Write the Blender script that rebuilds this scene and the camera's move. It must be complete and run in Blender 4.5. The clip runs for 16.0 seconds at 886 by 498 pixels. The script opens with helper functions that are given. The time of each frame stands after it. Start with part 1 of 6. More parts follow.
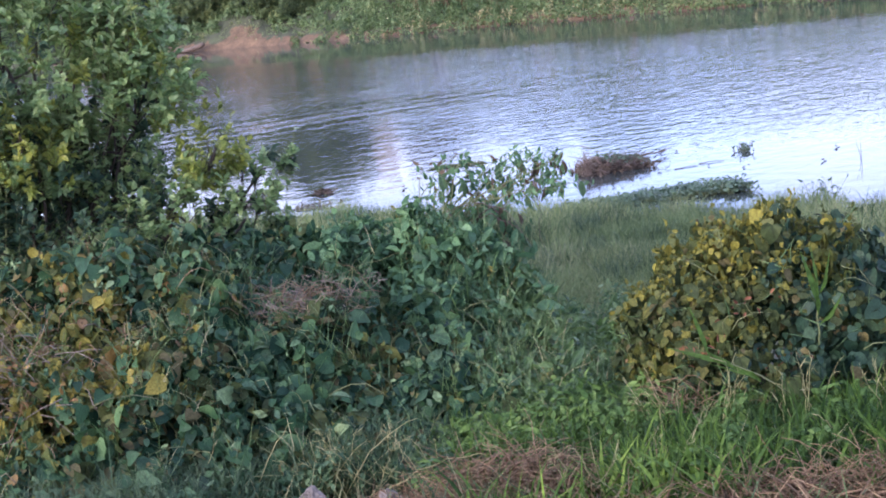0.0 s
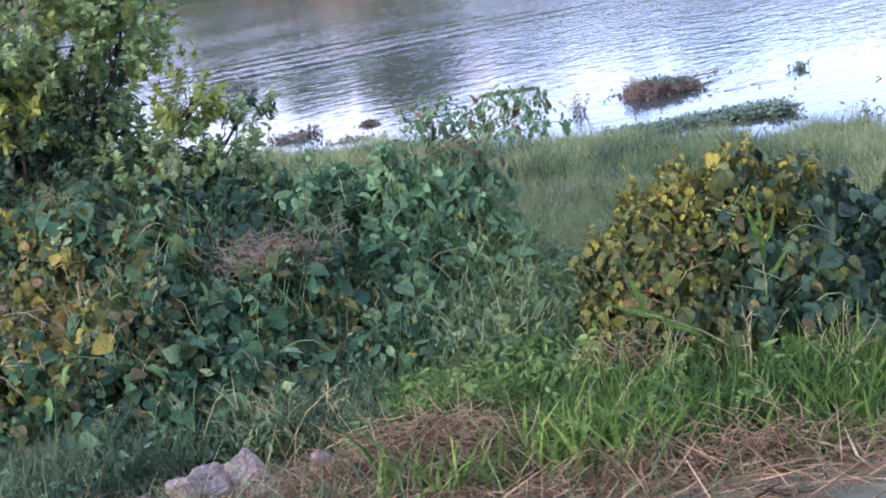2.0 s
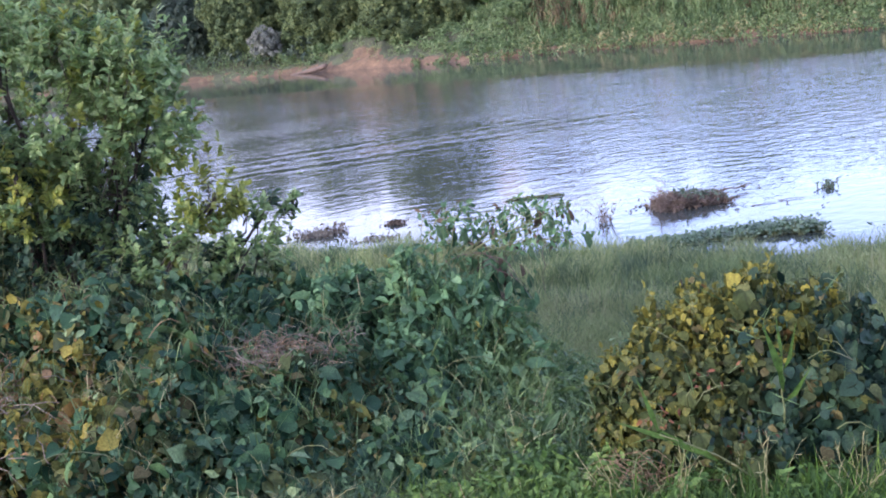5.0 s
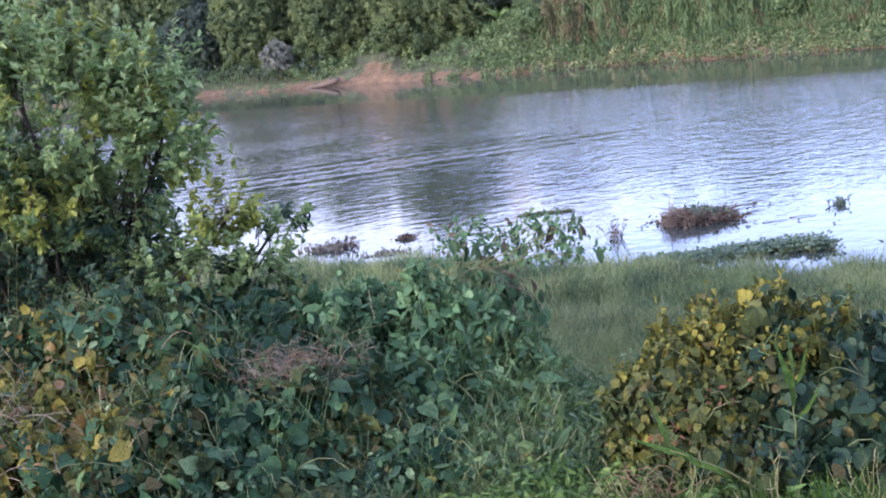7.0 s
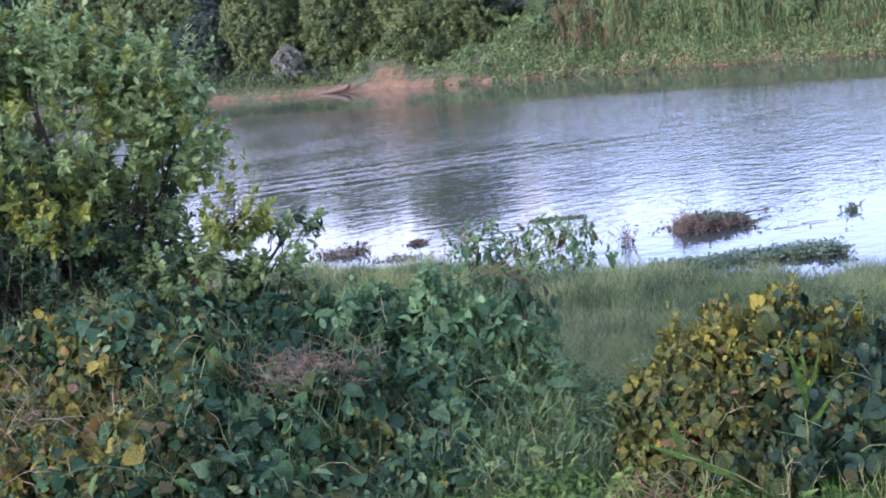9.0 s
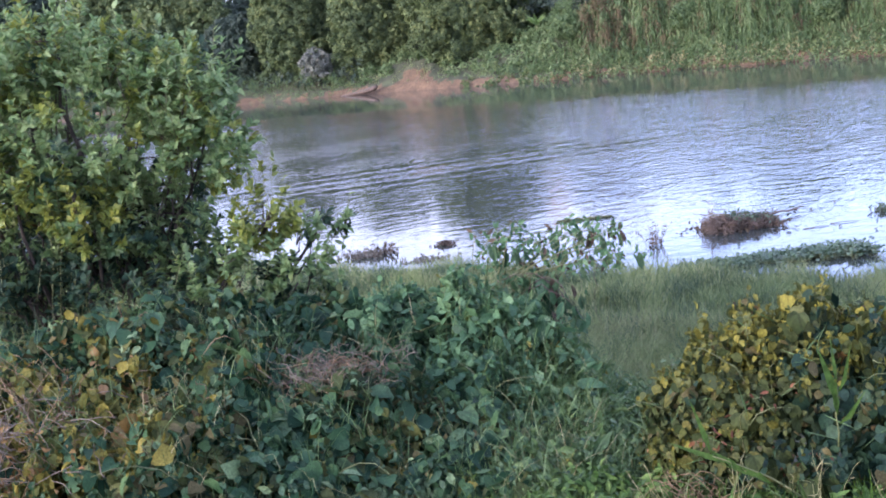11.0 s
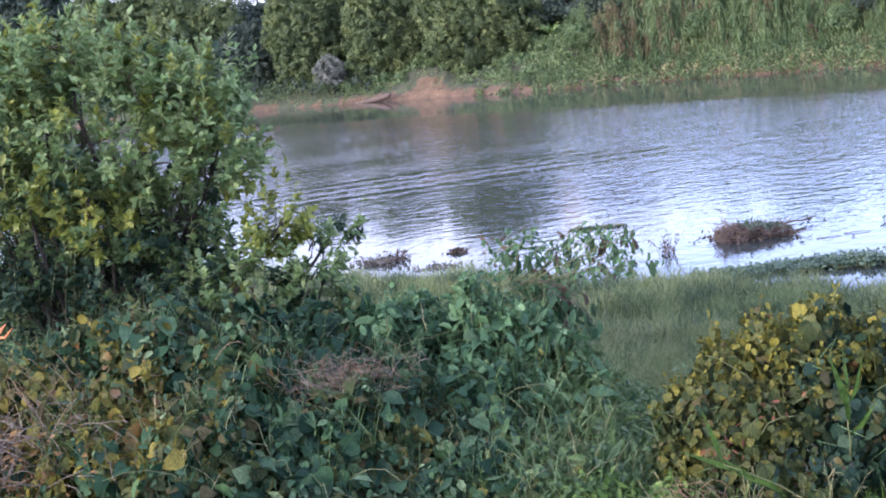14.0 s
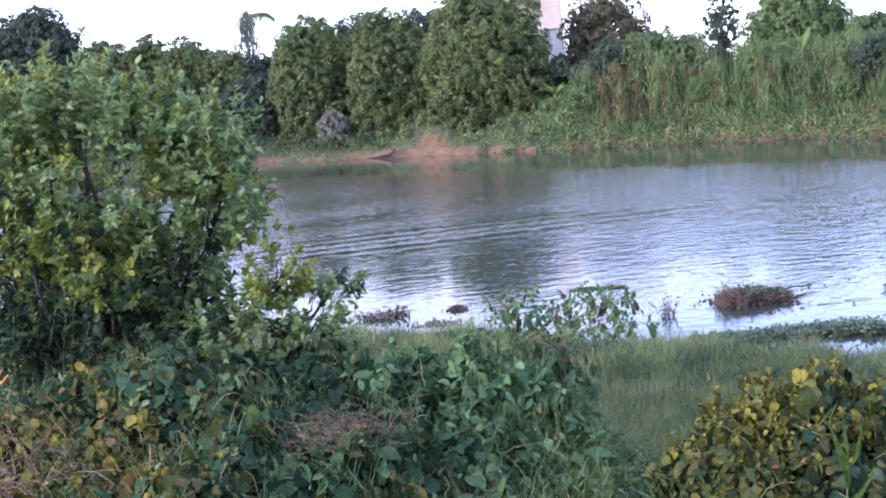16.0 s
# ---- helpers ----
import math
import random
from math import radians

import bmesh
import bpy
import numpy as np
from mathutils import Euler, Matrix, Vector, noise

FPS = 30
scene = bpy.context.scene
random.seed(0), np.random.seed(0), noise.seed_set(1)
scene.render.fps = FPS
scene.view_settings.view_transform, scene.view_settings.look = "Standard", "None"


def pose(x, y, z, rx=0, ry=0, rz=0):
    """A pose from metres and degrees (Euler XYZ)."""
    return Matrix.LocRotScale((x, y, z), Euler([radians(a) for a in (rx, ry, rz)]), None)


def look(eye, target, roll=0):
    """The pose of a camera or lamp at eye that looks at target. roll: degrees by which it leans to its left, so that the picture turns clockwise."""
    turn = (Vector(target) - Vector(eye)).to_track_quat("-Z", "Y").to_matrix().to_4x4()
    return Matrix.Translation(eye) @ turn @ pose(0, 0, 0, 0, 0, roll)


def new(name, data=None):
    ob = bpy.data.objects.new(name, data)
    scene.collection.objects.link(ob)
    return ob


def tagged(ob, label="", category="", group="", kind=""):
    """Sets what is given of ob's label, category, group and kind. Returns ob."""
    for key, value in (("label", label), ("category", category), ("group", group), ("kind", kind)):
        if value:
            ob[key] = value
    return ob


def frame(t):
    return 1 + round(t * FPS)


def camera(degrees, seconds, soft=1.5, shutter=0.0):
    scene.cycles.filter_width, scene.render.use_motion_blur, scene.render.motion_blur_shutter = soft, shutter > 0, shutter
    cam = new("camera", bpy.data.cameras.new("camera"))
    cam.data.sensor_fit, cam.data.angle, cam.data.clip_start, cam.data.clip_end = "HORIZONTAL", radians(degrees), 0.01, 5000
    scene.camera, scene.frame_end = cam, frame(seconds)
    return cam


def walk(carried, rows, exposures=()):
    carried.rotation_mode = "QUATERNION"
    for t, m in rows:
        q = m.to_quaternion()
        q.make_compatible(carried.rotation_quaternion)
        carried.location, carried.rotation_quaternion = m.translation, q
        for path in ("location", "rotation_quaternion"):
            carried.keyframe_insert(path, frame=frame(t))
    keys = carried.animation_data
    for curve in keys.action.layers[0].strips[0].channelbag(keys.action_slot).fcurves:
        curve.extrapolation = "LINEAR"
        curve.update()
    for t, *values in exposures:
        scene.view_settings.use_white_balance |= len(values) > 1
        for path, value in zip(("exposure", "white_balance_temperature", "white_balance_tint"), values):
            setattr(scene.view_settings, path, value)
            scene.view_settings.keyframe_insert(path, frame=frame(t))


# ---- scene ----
cam = camera(35.7, 16.0, soft=1.9)
PATH = [
    (0, (-0.377, -0.373, 3.737), (-0.23, 1.581, 3.341), -6.5),
    (0.5, (-0.219, -0.317, 3.75), (-0.06, 1.635, 3.342), -8.8),
    (1, (0.09, -0.227, 3.791), (0.217, 1.718, 3.341), -8.5),
    (1.5, (0.522, -0.243, 3.777), (0.567, 1.706, 3.327), -5.6),
    (2, (0.691, -0.154, 3.774), (0.668, 1.784, 3.281), -8.8),
    (2.3, (0.685, -0.136, 3.771), (0.687, 1.812, 3.322), -8.5),
    (2.5, (0.716, -0.097, 3.825), (0.723, 1.856, 3.393), -9.4),
    (3, (0.751, -0.085, 3.798), (0.748, 1.873, 3.391), -7.5),
    (3.5, (0.724, -0.083, 3.801), (0.692, 1.879, 3.417), -7.0),
    (4, (0.761, -0.045, 3.801), (0.723, 1.92, 3.433), -6.6),
    (6.5, (0.754, -0.065, 3.808), (0.707, 1.907, 3.476), -6.4),
    (7, (0.745, -0.075, 3.805), (0.691, 1.898, 3.479), -6.1),
    (7.5, (0.739, -0.084, 3.8), (0.675, 1.889, 3.478), -6.1),
    (8, (0.745, -0.08, 3.805), (0.677, 1.893, 3.486), -6.2),
    (8.5, (0.751, -0.078, 3.804), (0.683, 1.895, 3.487), -6.3),
    (9, (0.737, -0.093, 3.802), (0.668, 1.881, 3.486), -6.1),
    (11.5, (0.723, -0.102, 3.802), (0.6, 1.87, 3.493), -6.1),
    (12, (0.704, -0.119, 3.801), (0.575, 1.853, 3.492), -5.4),
    (12.5, (0.701, -0.115, 3.805), (0.563, 1.857, 3.504), -5.7),
    (13, (0.716, -0.131, 3.812), (0.577, 1.844, 3.525), -6.1),
    (13.5, (0.73, -0.127, 3.796), (0.596, 1.848, 3.508), -5.9),
    (14, (0.732, -0.111, 3.796), (0.607, 1.863, 3.499), -6.1),
    (14.5, (0.722, -0.115, 3.794), (0.595, 1.859, 3.496), -5.5),
    (15, (0.708, -0.115, 3.795), (0.584, 1.861, 3.513), -5.4),
    (15.5, (0.701, -0.1, 3.794), (0.576, 1.879, 3.528), -4.5),
    (16, (0.722, -0.105, 3.788), (0.604, 1.88, 3.573), -4.6),
]
# the picture brightens for a moment while the lens hunts for focus
EXPO = [(0.0, 0.32), (1.65, 0.38), (2.0, 0.58), (2.35, 0.40), (15.0, 0.41), (16.0, 0.33)]
walk(cam, [(t, look(eye, target, roll)) for t, eye, target, roll in PATH], exposures=EXPO)

# ---- world, sun, exposure ----
SUN_EL, SUN_ROT = radians(17), radians(238)
world = bpy.data.worlds.new("evening_sky")
scene.world = world
world.use_nodes = True
wn, wl = world.node_tree.nodes, world.node_tree.links
wn.clear()
w_out, w_bg = wn.new("ShaderNodeOutputWorld"), wn.new("ShaderNodeBackground")
w_sky, w_mix, w_gain = wn.new("ShaderNodeTexSky"), wn.new("ShaderNodeMix"), wn.new("ShaderNodeMix")
w_tc, w_map, w_noise, w_ramp = (wn.new("ShaderNodeTexCoord"), wn.new("ShaderNodeMapping"),
                                wn.new("ShaderNodeTexNoise"), wn.new("ShaderNodeValToRGB"))
w_sky.sky_type, w_sky.sun_disc = "NISHITA", False
w_sky.sun_elevation, w_sky.sun_rotation = SUN_EL, SUN_ROT
w_sky.air_density, w_sky.dust_density, w_sky.ozone_density = 1.0, 1.6, 1.5
w_gain.data_type, w_gain.blend_type = "RGBA", "MULTIPLY"
w_gain.inputs[0].default_value = 1.0
w_gain.inputs[7].default_value = (0.48, 0.50, 0.80, 1)
w_mix.data_type = "RGBA"
w_mix.inputs[7].default_value = (2.12, 2.12, 2.82, 1)      # thin evening cloud
w_map.inputs["Scale"].default_value = (1.2, 1.2, 5.0)
w_noise.inputs["Scale"].default_value = 2.6
w_noise.inputs["Detail"].default_value = 5.0
w_ramp.color_ramp.elements[0].position, w_ramp.color_ramp.elements[0].color = 0.32, (0.12, 0.12, 0.12, 1)
w_ramp.color_ramp.elements[1].position, w_ramp.color_ramp.elements[1].color = 0.66, (0.85, 0.85, 0.85, 1)
wl.new(w_tc.outputs["Generated"], w_map.inputs["Vector"])
wl.new(w_map.outputs["Vector"], w_noise.inputs["Vector"])
wl.new(w_noise.outputs["Fac"], w_ramp.inputs["Fac"])
wl.new(w_sky.outputs["Color"], w_gain.inputs[6])
wl.new(w_gain.outputs[2], w_mix.inputs[6])
wl.new(w_ramp.outputs["Color"], w_mix.inputs[0])
wl.new(w_mix.outputs[2], w_bg.inputs["Color"])
w_bg.inputs["Strength"].default_value = 1.0
wl.new(w_bg.outputs["Background"], w_out.inputs["Surface"])

sun_data = bpy.data.lights.new("sun", "SUN")
sun_data.energy, sun_data.angle, sun_data.color = 2.9, radians(12), (1.0, 0.91, 0.78)
sun = new("sun", sun_data)
sun_dir = Vector((math.sin(SUN_ROT) * math.cos(SUN_EL), math.cos(SUN_ROT) * math.cos(SUN_EL), math.sin(SUN_EL)))
sun.matrix_world = look(sun_dir * 50, (0, 0, 0))

rng = np.random.default_rng(7)


# ---- materials ----
def mat_base(name):
    m = bpy.data.materials.new(name)
    m.use_nodes = True
    n, l = m.node_tree.nodes, m.node_tree.links
    return m, n, l, n["Principled BSDF"], n["Material Output"]


def ramp(n, stops):
    r = n.new("ShaderNodeValToRGB")
    e = r.color_ramp.elements
    while len(e) < len(stops):
        e.new(0.5)
    for i, (p, c) in enumerate(stops):
        e[i].position, e[i].color = p, (*c, 1)
    return r


def leaf_mat(name, cols, rough=0.5, trans=0.3, patch=0.8, spec=0.4, single=False):
    """Leaves: colour varies leaf by leaf and in patches, with light coming through them."""
    m, n, l, bsdf, out = mat_base(name)
    geo, tc, noise_n, fine = (n.new("ShaderNodeNewGeometry"), n.new("ShaderNodeTexCoord"),
                              n.new("ShaderNodeTexNoise"), n.new("ShaderNodeTexNoise"))
    noise_n.inputs["Scale"].default_value, noise_n.inputs["Detail"].default_value = patch, 3
    fine.inputs["Scale"].default_value = patch * (3 if single else 40)
    l.new(tc.outputs["Object"], noise_n.inputs["Vector"])
    l.new(tc.outputs["Object"], fine.inputs["Vector"])
    add = n.new("ShaderNodeMath")
    add.operation = "MULTIPLY_ADD"
    add.inputs[1].default_value = 0.72
    info = n.new("ShaderNodeObjectInfo")
    l.new(info.outputs["Random"] if single else geo.outputs["Random Per Island"], add.inputs[0])
    sub = n.new("ShaderNodeMath")
    sub.operation = "MULTIPLY_ADD"
    sub.inputs[1].default_value, sub.inputs[2].default_value = 1.3, -0.51
    l.new(noise_n.outputs["Fac"], sub.inputs[0])
    l.new(sub.outputs[0], add.inputs[2])
    k = len(cols) - 1
    r = ramp(n, [(i / k, c) for i, c in enumerate(cols)])
    l.new(add.outputs[0], r.inputs["Fac"])
    hue = n.new("ShaderNodeHueSaturation")
    vmap = n.new("ShaderNodeMapRange")
    vmap.inputs["From Min"].default_value, vmap.inputs["From Max"].default_value = 0.28, 0.72
    vmap.inputs["To Min"].default_value, vmap.inputs["To Max"].default_value = 0.60, 1.40
    l.new(fine.outputs["Fac"], vmap.inputs["Value"])
    l.new(vmap.outputs["Result"], hue.inputs["Value"])
    l.new(r.outputs["Color"], hue.inputs["Color"])
    l.new(hue.outputs["Color"], bsdf.inputs["Base Color"])
    bsdf.inputs["Roughness"].default_value = rough
    bsdf.inputs["Specular IOR Level"].default_value = spec
    tr, mix = n.new("ShaderNodeBsdfTranslucent"), n.new("ShaderNodeMixShader")
    l.new(hue.outputs["Color"], tr.inputs["Color"])
    mix.inputs["Fac"].default_value = trans
    l.new(bsdf.outputs["BSDF"], mix.inputs[1])
    l.new(tr.outputs["BSDF"], mix.inputs[2])
    l.new(mix.outputs["Shader"], out.inputs["Surface"])
    return m


def rough_mat(name, cols, scale=4.0, fine=60.0, rough=0.9, bump=0.5, dist=0.02):
    """Earth, stone, bark: colour at two scales with relief."""
    m, n, l, bsdf, out = mat_base(name)
    tc, a, b = n.new("ShaderNodeTexCoord"), n.new("ShaderNodeTexNoise"), n.new("ShaderNodeTexNoise")
    a.inputs["Scale"].default_value, a.inputs["Detail"].default_value = scale, 6
    b.inputs["Scale"].default_value, b.inputs["Detail"].default_value = fine, 4
    for q in (a, b):
        l.new(tc.outputs["Object"], q.inputs["Vector"])
    add = n.new("ShaderNodeMath")
    add.operation = "MULTIPLY_ADD"
    add.inputs[1].default_value = 0.5
    half = n.new("ShaderNodeMath")
    half.operation = "MULTIPLY"
    half.inputs[1].default_value = 0.55
    l.new(a.outputs["Fac"], half.inputs[0])
    l.new(b.outputs["Fac"], add.inputs[0])
    l.new(half.outputs[0], add.inputs[2])
    k = len(cols) - 1
    r = ramp(n, [(0.3 + 0.42 * i / k, c) for i, c in enumerate(cols)])
    l.new(add.outputs[0], r.inputs["Fac"])
    l.new(r.outputs["Color"], bsdf.inputs["Base Color"])
    bsdf.inputs["Roughness"].default_value = rough
    bp = n.new("ShaderNodeBump")
    bp.inputs["Strength"].default_value, bp.inputs["Distance"].default_value = bump, dist
    l.new(add.outputs[0], bp.inputs["Height"])
    l.new(bp.outputs["Normal"], bsdf.inputs["Normal"])
    return m


def ground_mat():
    m = rough_mat("bank_soil", [(0.036, 0.036, 0.022), (0.052, 0.058, 0.030), (0.07, 0.085, 0.038)], 1.2, 30, 0.95, 0.6, 0.03)
    return m


def water_mat():
    """River water: nearly still along the near shore, wind ripples further out."""
    m, n, l, bsdf, out = mat_base("river_water")
    bsdf.inputs["Base Color"].default_value = (0.028, 0.036, 0.036, 1)
    bsdf.inputs["Roughness"].default_value = 0.04
    bsdf.inputs["IOR"].default_value = 1.333
    tc = n.new("ShaderNodeTexCoord")
    turn = n.new("ShaderNodeMapping")
    turn.inputs["Rotation"].default_value = (0, 0, radians(-42))
    l.new(tc.outputs["Object"], turn.inputs["Vector"])

    def waves(sx, sy, detail, rough=0.5):
        mp, nz = n.new("ShaderNodeMapping"), n.new("ShaderNodeTexNoise")
        mp.inputs["Scale"].default_value = (sx, sy, 1)
        nz.inputs["Scale"].default_value, nz.inputs["Detail"].default_value = 1.0, detail
        nz.inputs["Roughness"].default_value = rough
        l.new(turn.outputs["Vector"], mp.inputs["Vector"])
        l.new(mp.outputs["Vector"], nz.inputs["Vector"])
        return nz.outputs["Fac"]
    big, small, patches, swell = waves(2.0, 2.6, 3.0, 0.55), waves(6.0, 9.0, 2), waves(0.06, 0.16, 2), waves(0.55, 0.8, 2.0, 0.5)
    # distance from the near shore, along the river's width
    sep, shore = n.new("ShaderNodeSeparateXYZ"), n.new("ShaderNodeMath")
    l.new(tc.outputs["Object"], sep.inputs["Vector"])
    shore.operation = "MULTIPLY_ADD"
    shore.inputs[1].default_value = 0.65
    l.new(sep.outputs["X"], shore.inputs[0])
    l.new(sep.outputs["Y"], shore.inputs[2])
    lee = n.new("ShaderNodeMapRange")
    lee.interpolation_type = "SMOOTHSTEP"
    lee.inputs["From Min"].default_value, lee.inputs["From Max"].default_value = 26.0, 48.0
    lee.inputs["To Min"].default_value, lee.inputs["To Max"].default_value = 0.12, 1.0
    l.new(shore.outputs[0], lee.inputs["Value"])
    pr = n.new("ShaderNodeMapRange")
    pr.inputs["From Min"].default_value, pr.inputs["From Max"].default_value = 0.35, 0.65
    pr.inputs["To Min"].default_value, pr.inputs["To Max"].default_value = 0.55, 1.0
    l.new(patches, pr.inputs["Value"])
    far_lee = n.new("ShaderNodeMapRange")
    far_lee.interpolation_type = "SMOOTHSTEP"
    far_lee.inputs["From Min"].default_value, far_lee.inputs["From Max"].default_value = 65.0, 72.0
    far_lee.inputs["To Min"].default_value, far_lee.inputs["To Max"].default_value = 1.0, 0.045
    l.new(shore.outputs[0], far_lee.inputs["Value"])

    def mul(a, b):
        q = n.new("ShaderNodeMath")
        q.operation = "MULTIPLY"
        l.new(a, q.inputs[0])
        if isinstance(b, float):
            q.inputs[1].default_value = b
        else:
            l.new(b, q.inputs[1])
        return q.outputs[0]
    # a sheltered lane between two windier stretches
    def gust(kx, ky, lo, hi, top):
        q, m_ = n.new("ShaderNodeMath"), n.new("ShaderNodeMapRange")
        q.operation = "MULTIPLY_ADD"
        q.inputs[1].default_value = ky / kx
        l.new(sep.outputs["Y"], q.inputs[0])
        l.new(sep.outputs["X"], q.inputs[2])
        m_.interpolation_type = "SMOOTHSTEP"
        m_.inputs["From Min"].default_value, m_.inputs["From Max"].default_value = lo, hi
        m_.inputs["To Min"].default_value, m_.inputs["To Max"].default_value = 0.0, top
        l.new(q.outputs[0], m_.inputs["Value"])
        return m_.outputs["Result"]
    left_gust, right_gust, wind = gust(1.0, 0.165, 0.4, -1.4, 0.9), gust(1.0, -0.04, -0.6, 2.4, 0.9), n.new("ShaderNodeMath")
    wind.operation = "ADD"
    both_gusts = n.new("ShaderNodeMath")
    both_gusts.operation = "ADD"
    l.new(left_gust, both_gusts.inputs[0])
    l.new(right_gust, both_gusts.inputs[1])
    l.new(both_gusts.outputs[0], wind.inputs[0])
    wind.inputs[1].default_value = 0.85
    amp = mul(mul(mul(lee.outputs["Result"], pr.outputs["Result"]), far_lee.outputs["Result"]), wind.outputs[0])
    tot = n.new("ShaderNodeMath")
    tot.operation = "ADD"
    both = n.new("ShaderNodeMath")
    both.operation = "MULTIPLY_ADD"
    both.inputs[1].default_value = 0.5
    l.new(swell, both.inputs[0])
    l.new(mul(big, 0.8), both.inputs[2])
    l.new(both.outputs[0], tot.inputs[0])
    l.new(mul(small, 0.14), tot.inputs[1])
    # a fading wake that crosses the ripples
    def lin(a, b, c):
        q1, q2 = n.new("ShaderNodeMath"), n.new("ShaderNodeMath")
        q1.operation = q2.operation = "MULTIPLY_ADD"
        q1.inputs[1].default_value, q1.inputs[2].default_value = a, c
        q2.inputs[1].default_value = b
        l.new(sep.outputs["X"], q1.inputs[0])
        l.new(sep.outputs["Y"], q2.inputs[0])
        l.new(q1.outputs[0], q2.inputs[2])
        return q2.outputs[0]

    def bell(v, width):
        q = mul(mul(v, v), -1.0 / width ** 2)
        e = n.new("ShaderNodeMath")
        e.operation = "EXPONENT"
        l.new(q, e.inputs[0])
        return e.outputs[0]
    across, along = lin(-0.39, 0.92, -36.0), lin(0.92, 0.39, -13.0)
    jit = n.new("ShaderNodeMath")
    jit.operation = "MULTIPLY_ADD"
    jit.inputs[1].default_value = 9.0
    l.new(big, jit.inputs[0])
    l.new(mul(across, 4.6), jit.inputs[2])
    sn = n.new("ShaderNodeMath")
    sn.operation = "SINE"
    l.new(jit.outputs[0], sn.inputs[0])
    wake = mul(mul(mul(sn.outputs[0], bell(across, 1.7)), bell(along, 6.0)), 0.38)
    tot2 = n.new("ShaderNodeMath")
    tot2.operation = "ADD"
    l.new(tot.outputs[0], tot2.inputs[0])
    l.new(wake, tot2.inputs[1])
    bp = n.new("ShaderNodeBump")
    bp.inputs["Strength"].default_value, bp.inputs["Distance"].default_value = 1.0, WAVE
    l.new(mul(tot2.outputs[0], amp), bp.inputs["Height"])
    l.new(bp.outputs["Normal"], bsdf.inputs["Normal"])
    return m


WAVE = 0.080
M_GROUND = ground_mat()
M_WATER = water_mat()
M_EARTH = rough_mat("red_earth", [(0.042, 0.028, 0.017), (0.105, 0.066, 0.038), (0.195, 0.122, 0.070)], 1.6, 9, 0.95, 0.8, 0.15)
M_STONE = rough_mat("grey_stone", [(0.045, 0.037, 0.032), (0.15, 0.126, 0.110), (0.34, 0.285, 0.245)], 9, 60, 0.85, 1.0, 0.04)
M_BARK = rough_mat("bark", [(0.018, 0.014, 0.011), (0.042, 0.032, 0.025), (0.085, 0.066, 0.052)], 6, 60, 0.9, 0.7, 0.01)
M_TWIG = rough_mat("dead_twig", [(0.06, 0.048, 0.038), (0.14, 0.112, 0.088), (0.28, 0.23, 0.185)], 8, 80, 0.9, 0.3, 0.004)
M_WET = rough_mat("wet_driftwood", [(0.03, 0.022, 0.018), (0.08, 0.055, 0.042), (0.15, 0.10, 0.08)], 8, 60, 0.7, 0.4, 0.006)
M_STEM = rough_mat("green_stem", [(0.06, 0.07, 0.025), (0.11, 0.13, 0.05), (0.17, 0.16, 0.07)], 10, 80, 0.6, 0.2, 0.003)
M_STRAW = leaf_mat("dead_straw", [(0.085, 0.055, 0.038), (0.19, 0.128, 0.082), (0.36, 0.262, 0.165)], 0.9, 0.15, 2.0, 0.1)
M_SEED = leaf_mat("seed_stalk", [(0.15, 0.155, 0.07), (0.25, 0.24, 0.12), (0.36, 0.32, 0.19)], 0.8, 0.2, 3.0, 0.2)
M_VINE = leaf_mat("vine_leaf", [(0.007, 0.022, 0.014), (0.017, 0.050, 0.027), (0.038, 0.088, 0.039), (0.105, 0.178, 0.072)], 0.6, 0.25, 2.6, 0.18)
M_VINE2 = leaf_mat("vine_leaf_yellowing", [(0.026, 0.040, 0.012), (0.068, 0.078, 0.020), (0.140, 0.132, 0.028), (0.24, 0.210, 0.038)], 0.6, 0.3, 1.6, 0.15)
M_GOLD = leaf_mat("golden_vine_leaf", [(0.055, 0.078, 0.022), (0.100, 0.108, 0.030), (0.165, 0.150, 0.036), (0.26, 0.215, 0.048)], 0.6, 0.3, 1.8, 0.15)
M_OCHRE = leaf_mat("vine_leaf_ochre", [(0.09, 0.055, 0.024), (0.155, 0.092, 0.032), (0.235, 0.145, 0.045)], 0.6, 0.3, 2.0)
M_OLIVE = leaf_mat("vine_leaf_olive", [(0.016, 0.027, 0.013), (0.037, 0.053, 0.020), (0.066, 0.082, 0.028), (0.12, 0.125, 0.042)], 0.6, 0.3, 1.6, 0.16)
M_LEAF1 = leaf_mat("single_leaf_green", [(0.016, 0.040, 0.026), (0.030, 0.070, 0.038), (0.060, 0.110, 0.050), (0.10, 0.155, 0.060)], 0.6, 0.25, 1.6, 0.2, True)
M_LEAF2 = leaf_mat("single_leaf_olive", [(0.020, 0.034, 0.015), (0.042, 0.058, 0.022), (0.072, 0.090, 0.030), (0.12, 0.132, 0.045)], 0.6, 0.3, 1.6, 0.15, True)
M_LEAF3 = leaf_mat("single_leaf_yellow", [(0.04, 0.056, 0.016), (0.085, 0.088, 0.022), (0.115, 0.108, 0.03), (0.155, 0.135, 0.038)], 0.6, 0.3, 1.6, 0.15, True)
M_LEAF4 = leaf_mat("single_leaf_dark", [(0.012, 0.030, 0.020), (0.022, 0.052, 0.030), (0.038, 0.076, 0.040), (0.075, 0.12, 0.060)], 0.5, 0.2, 1.8, 0.2, True)
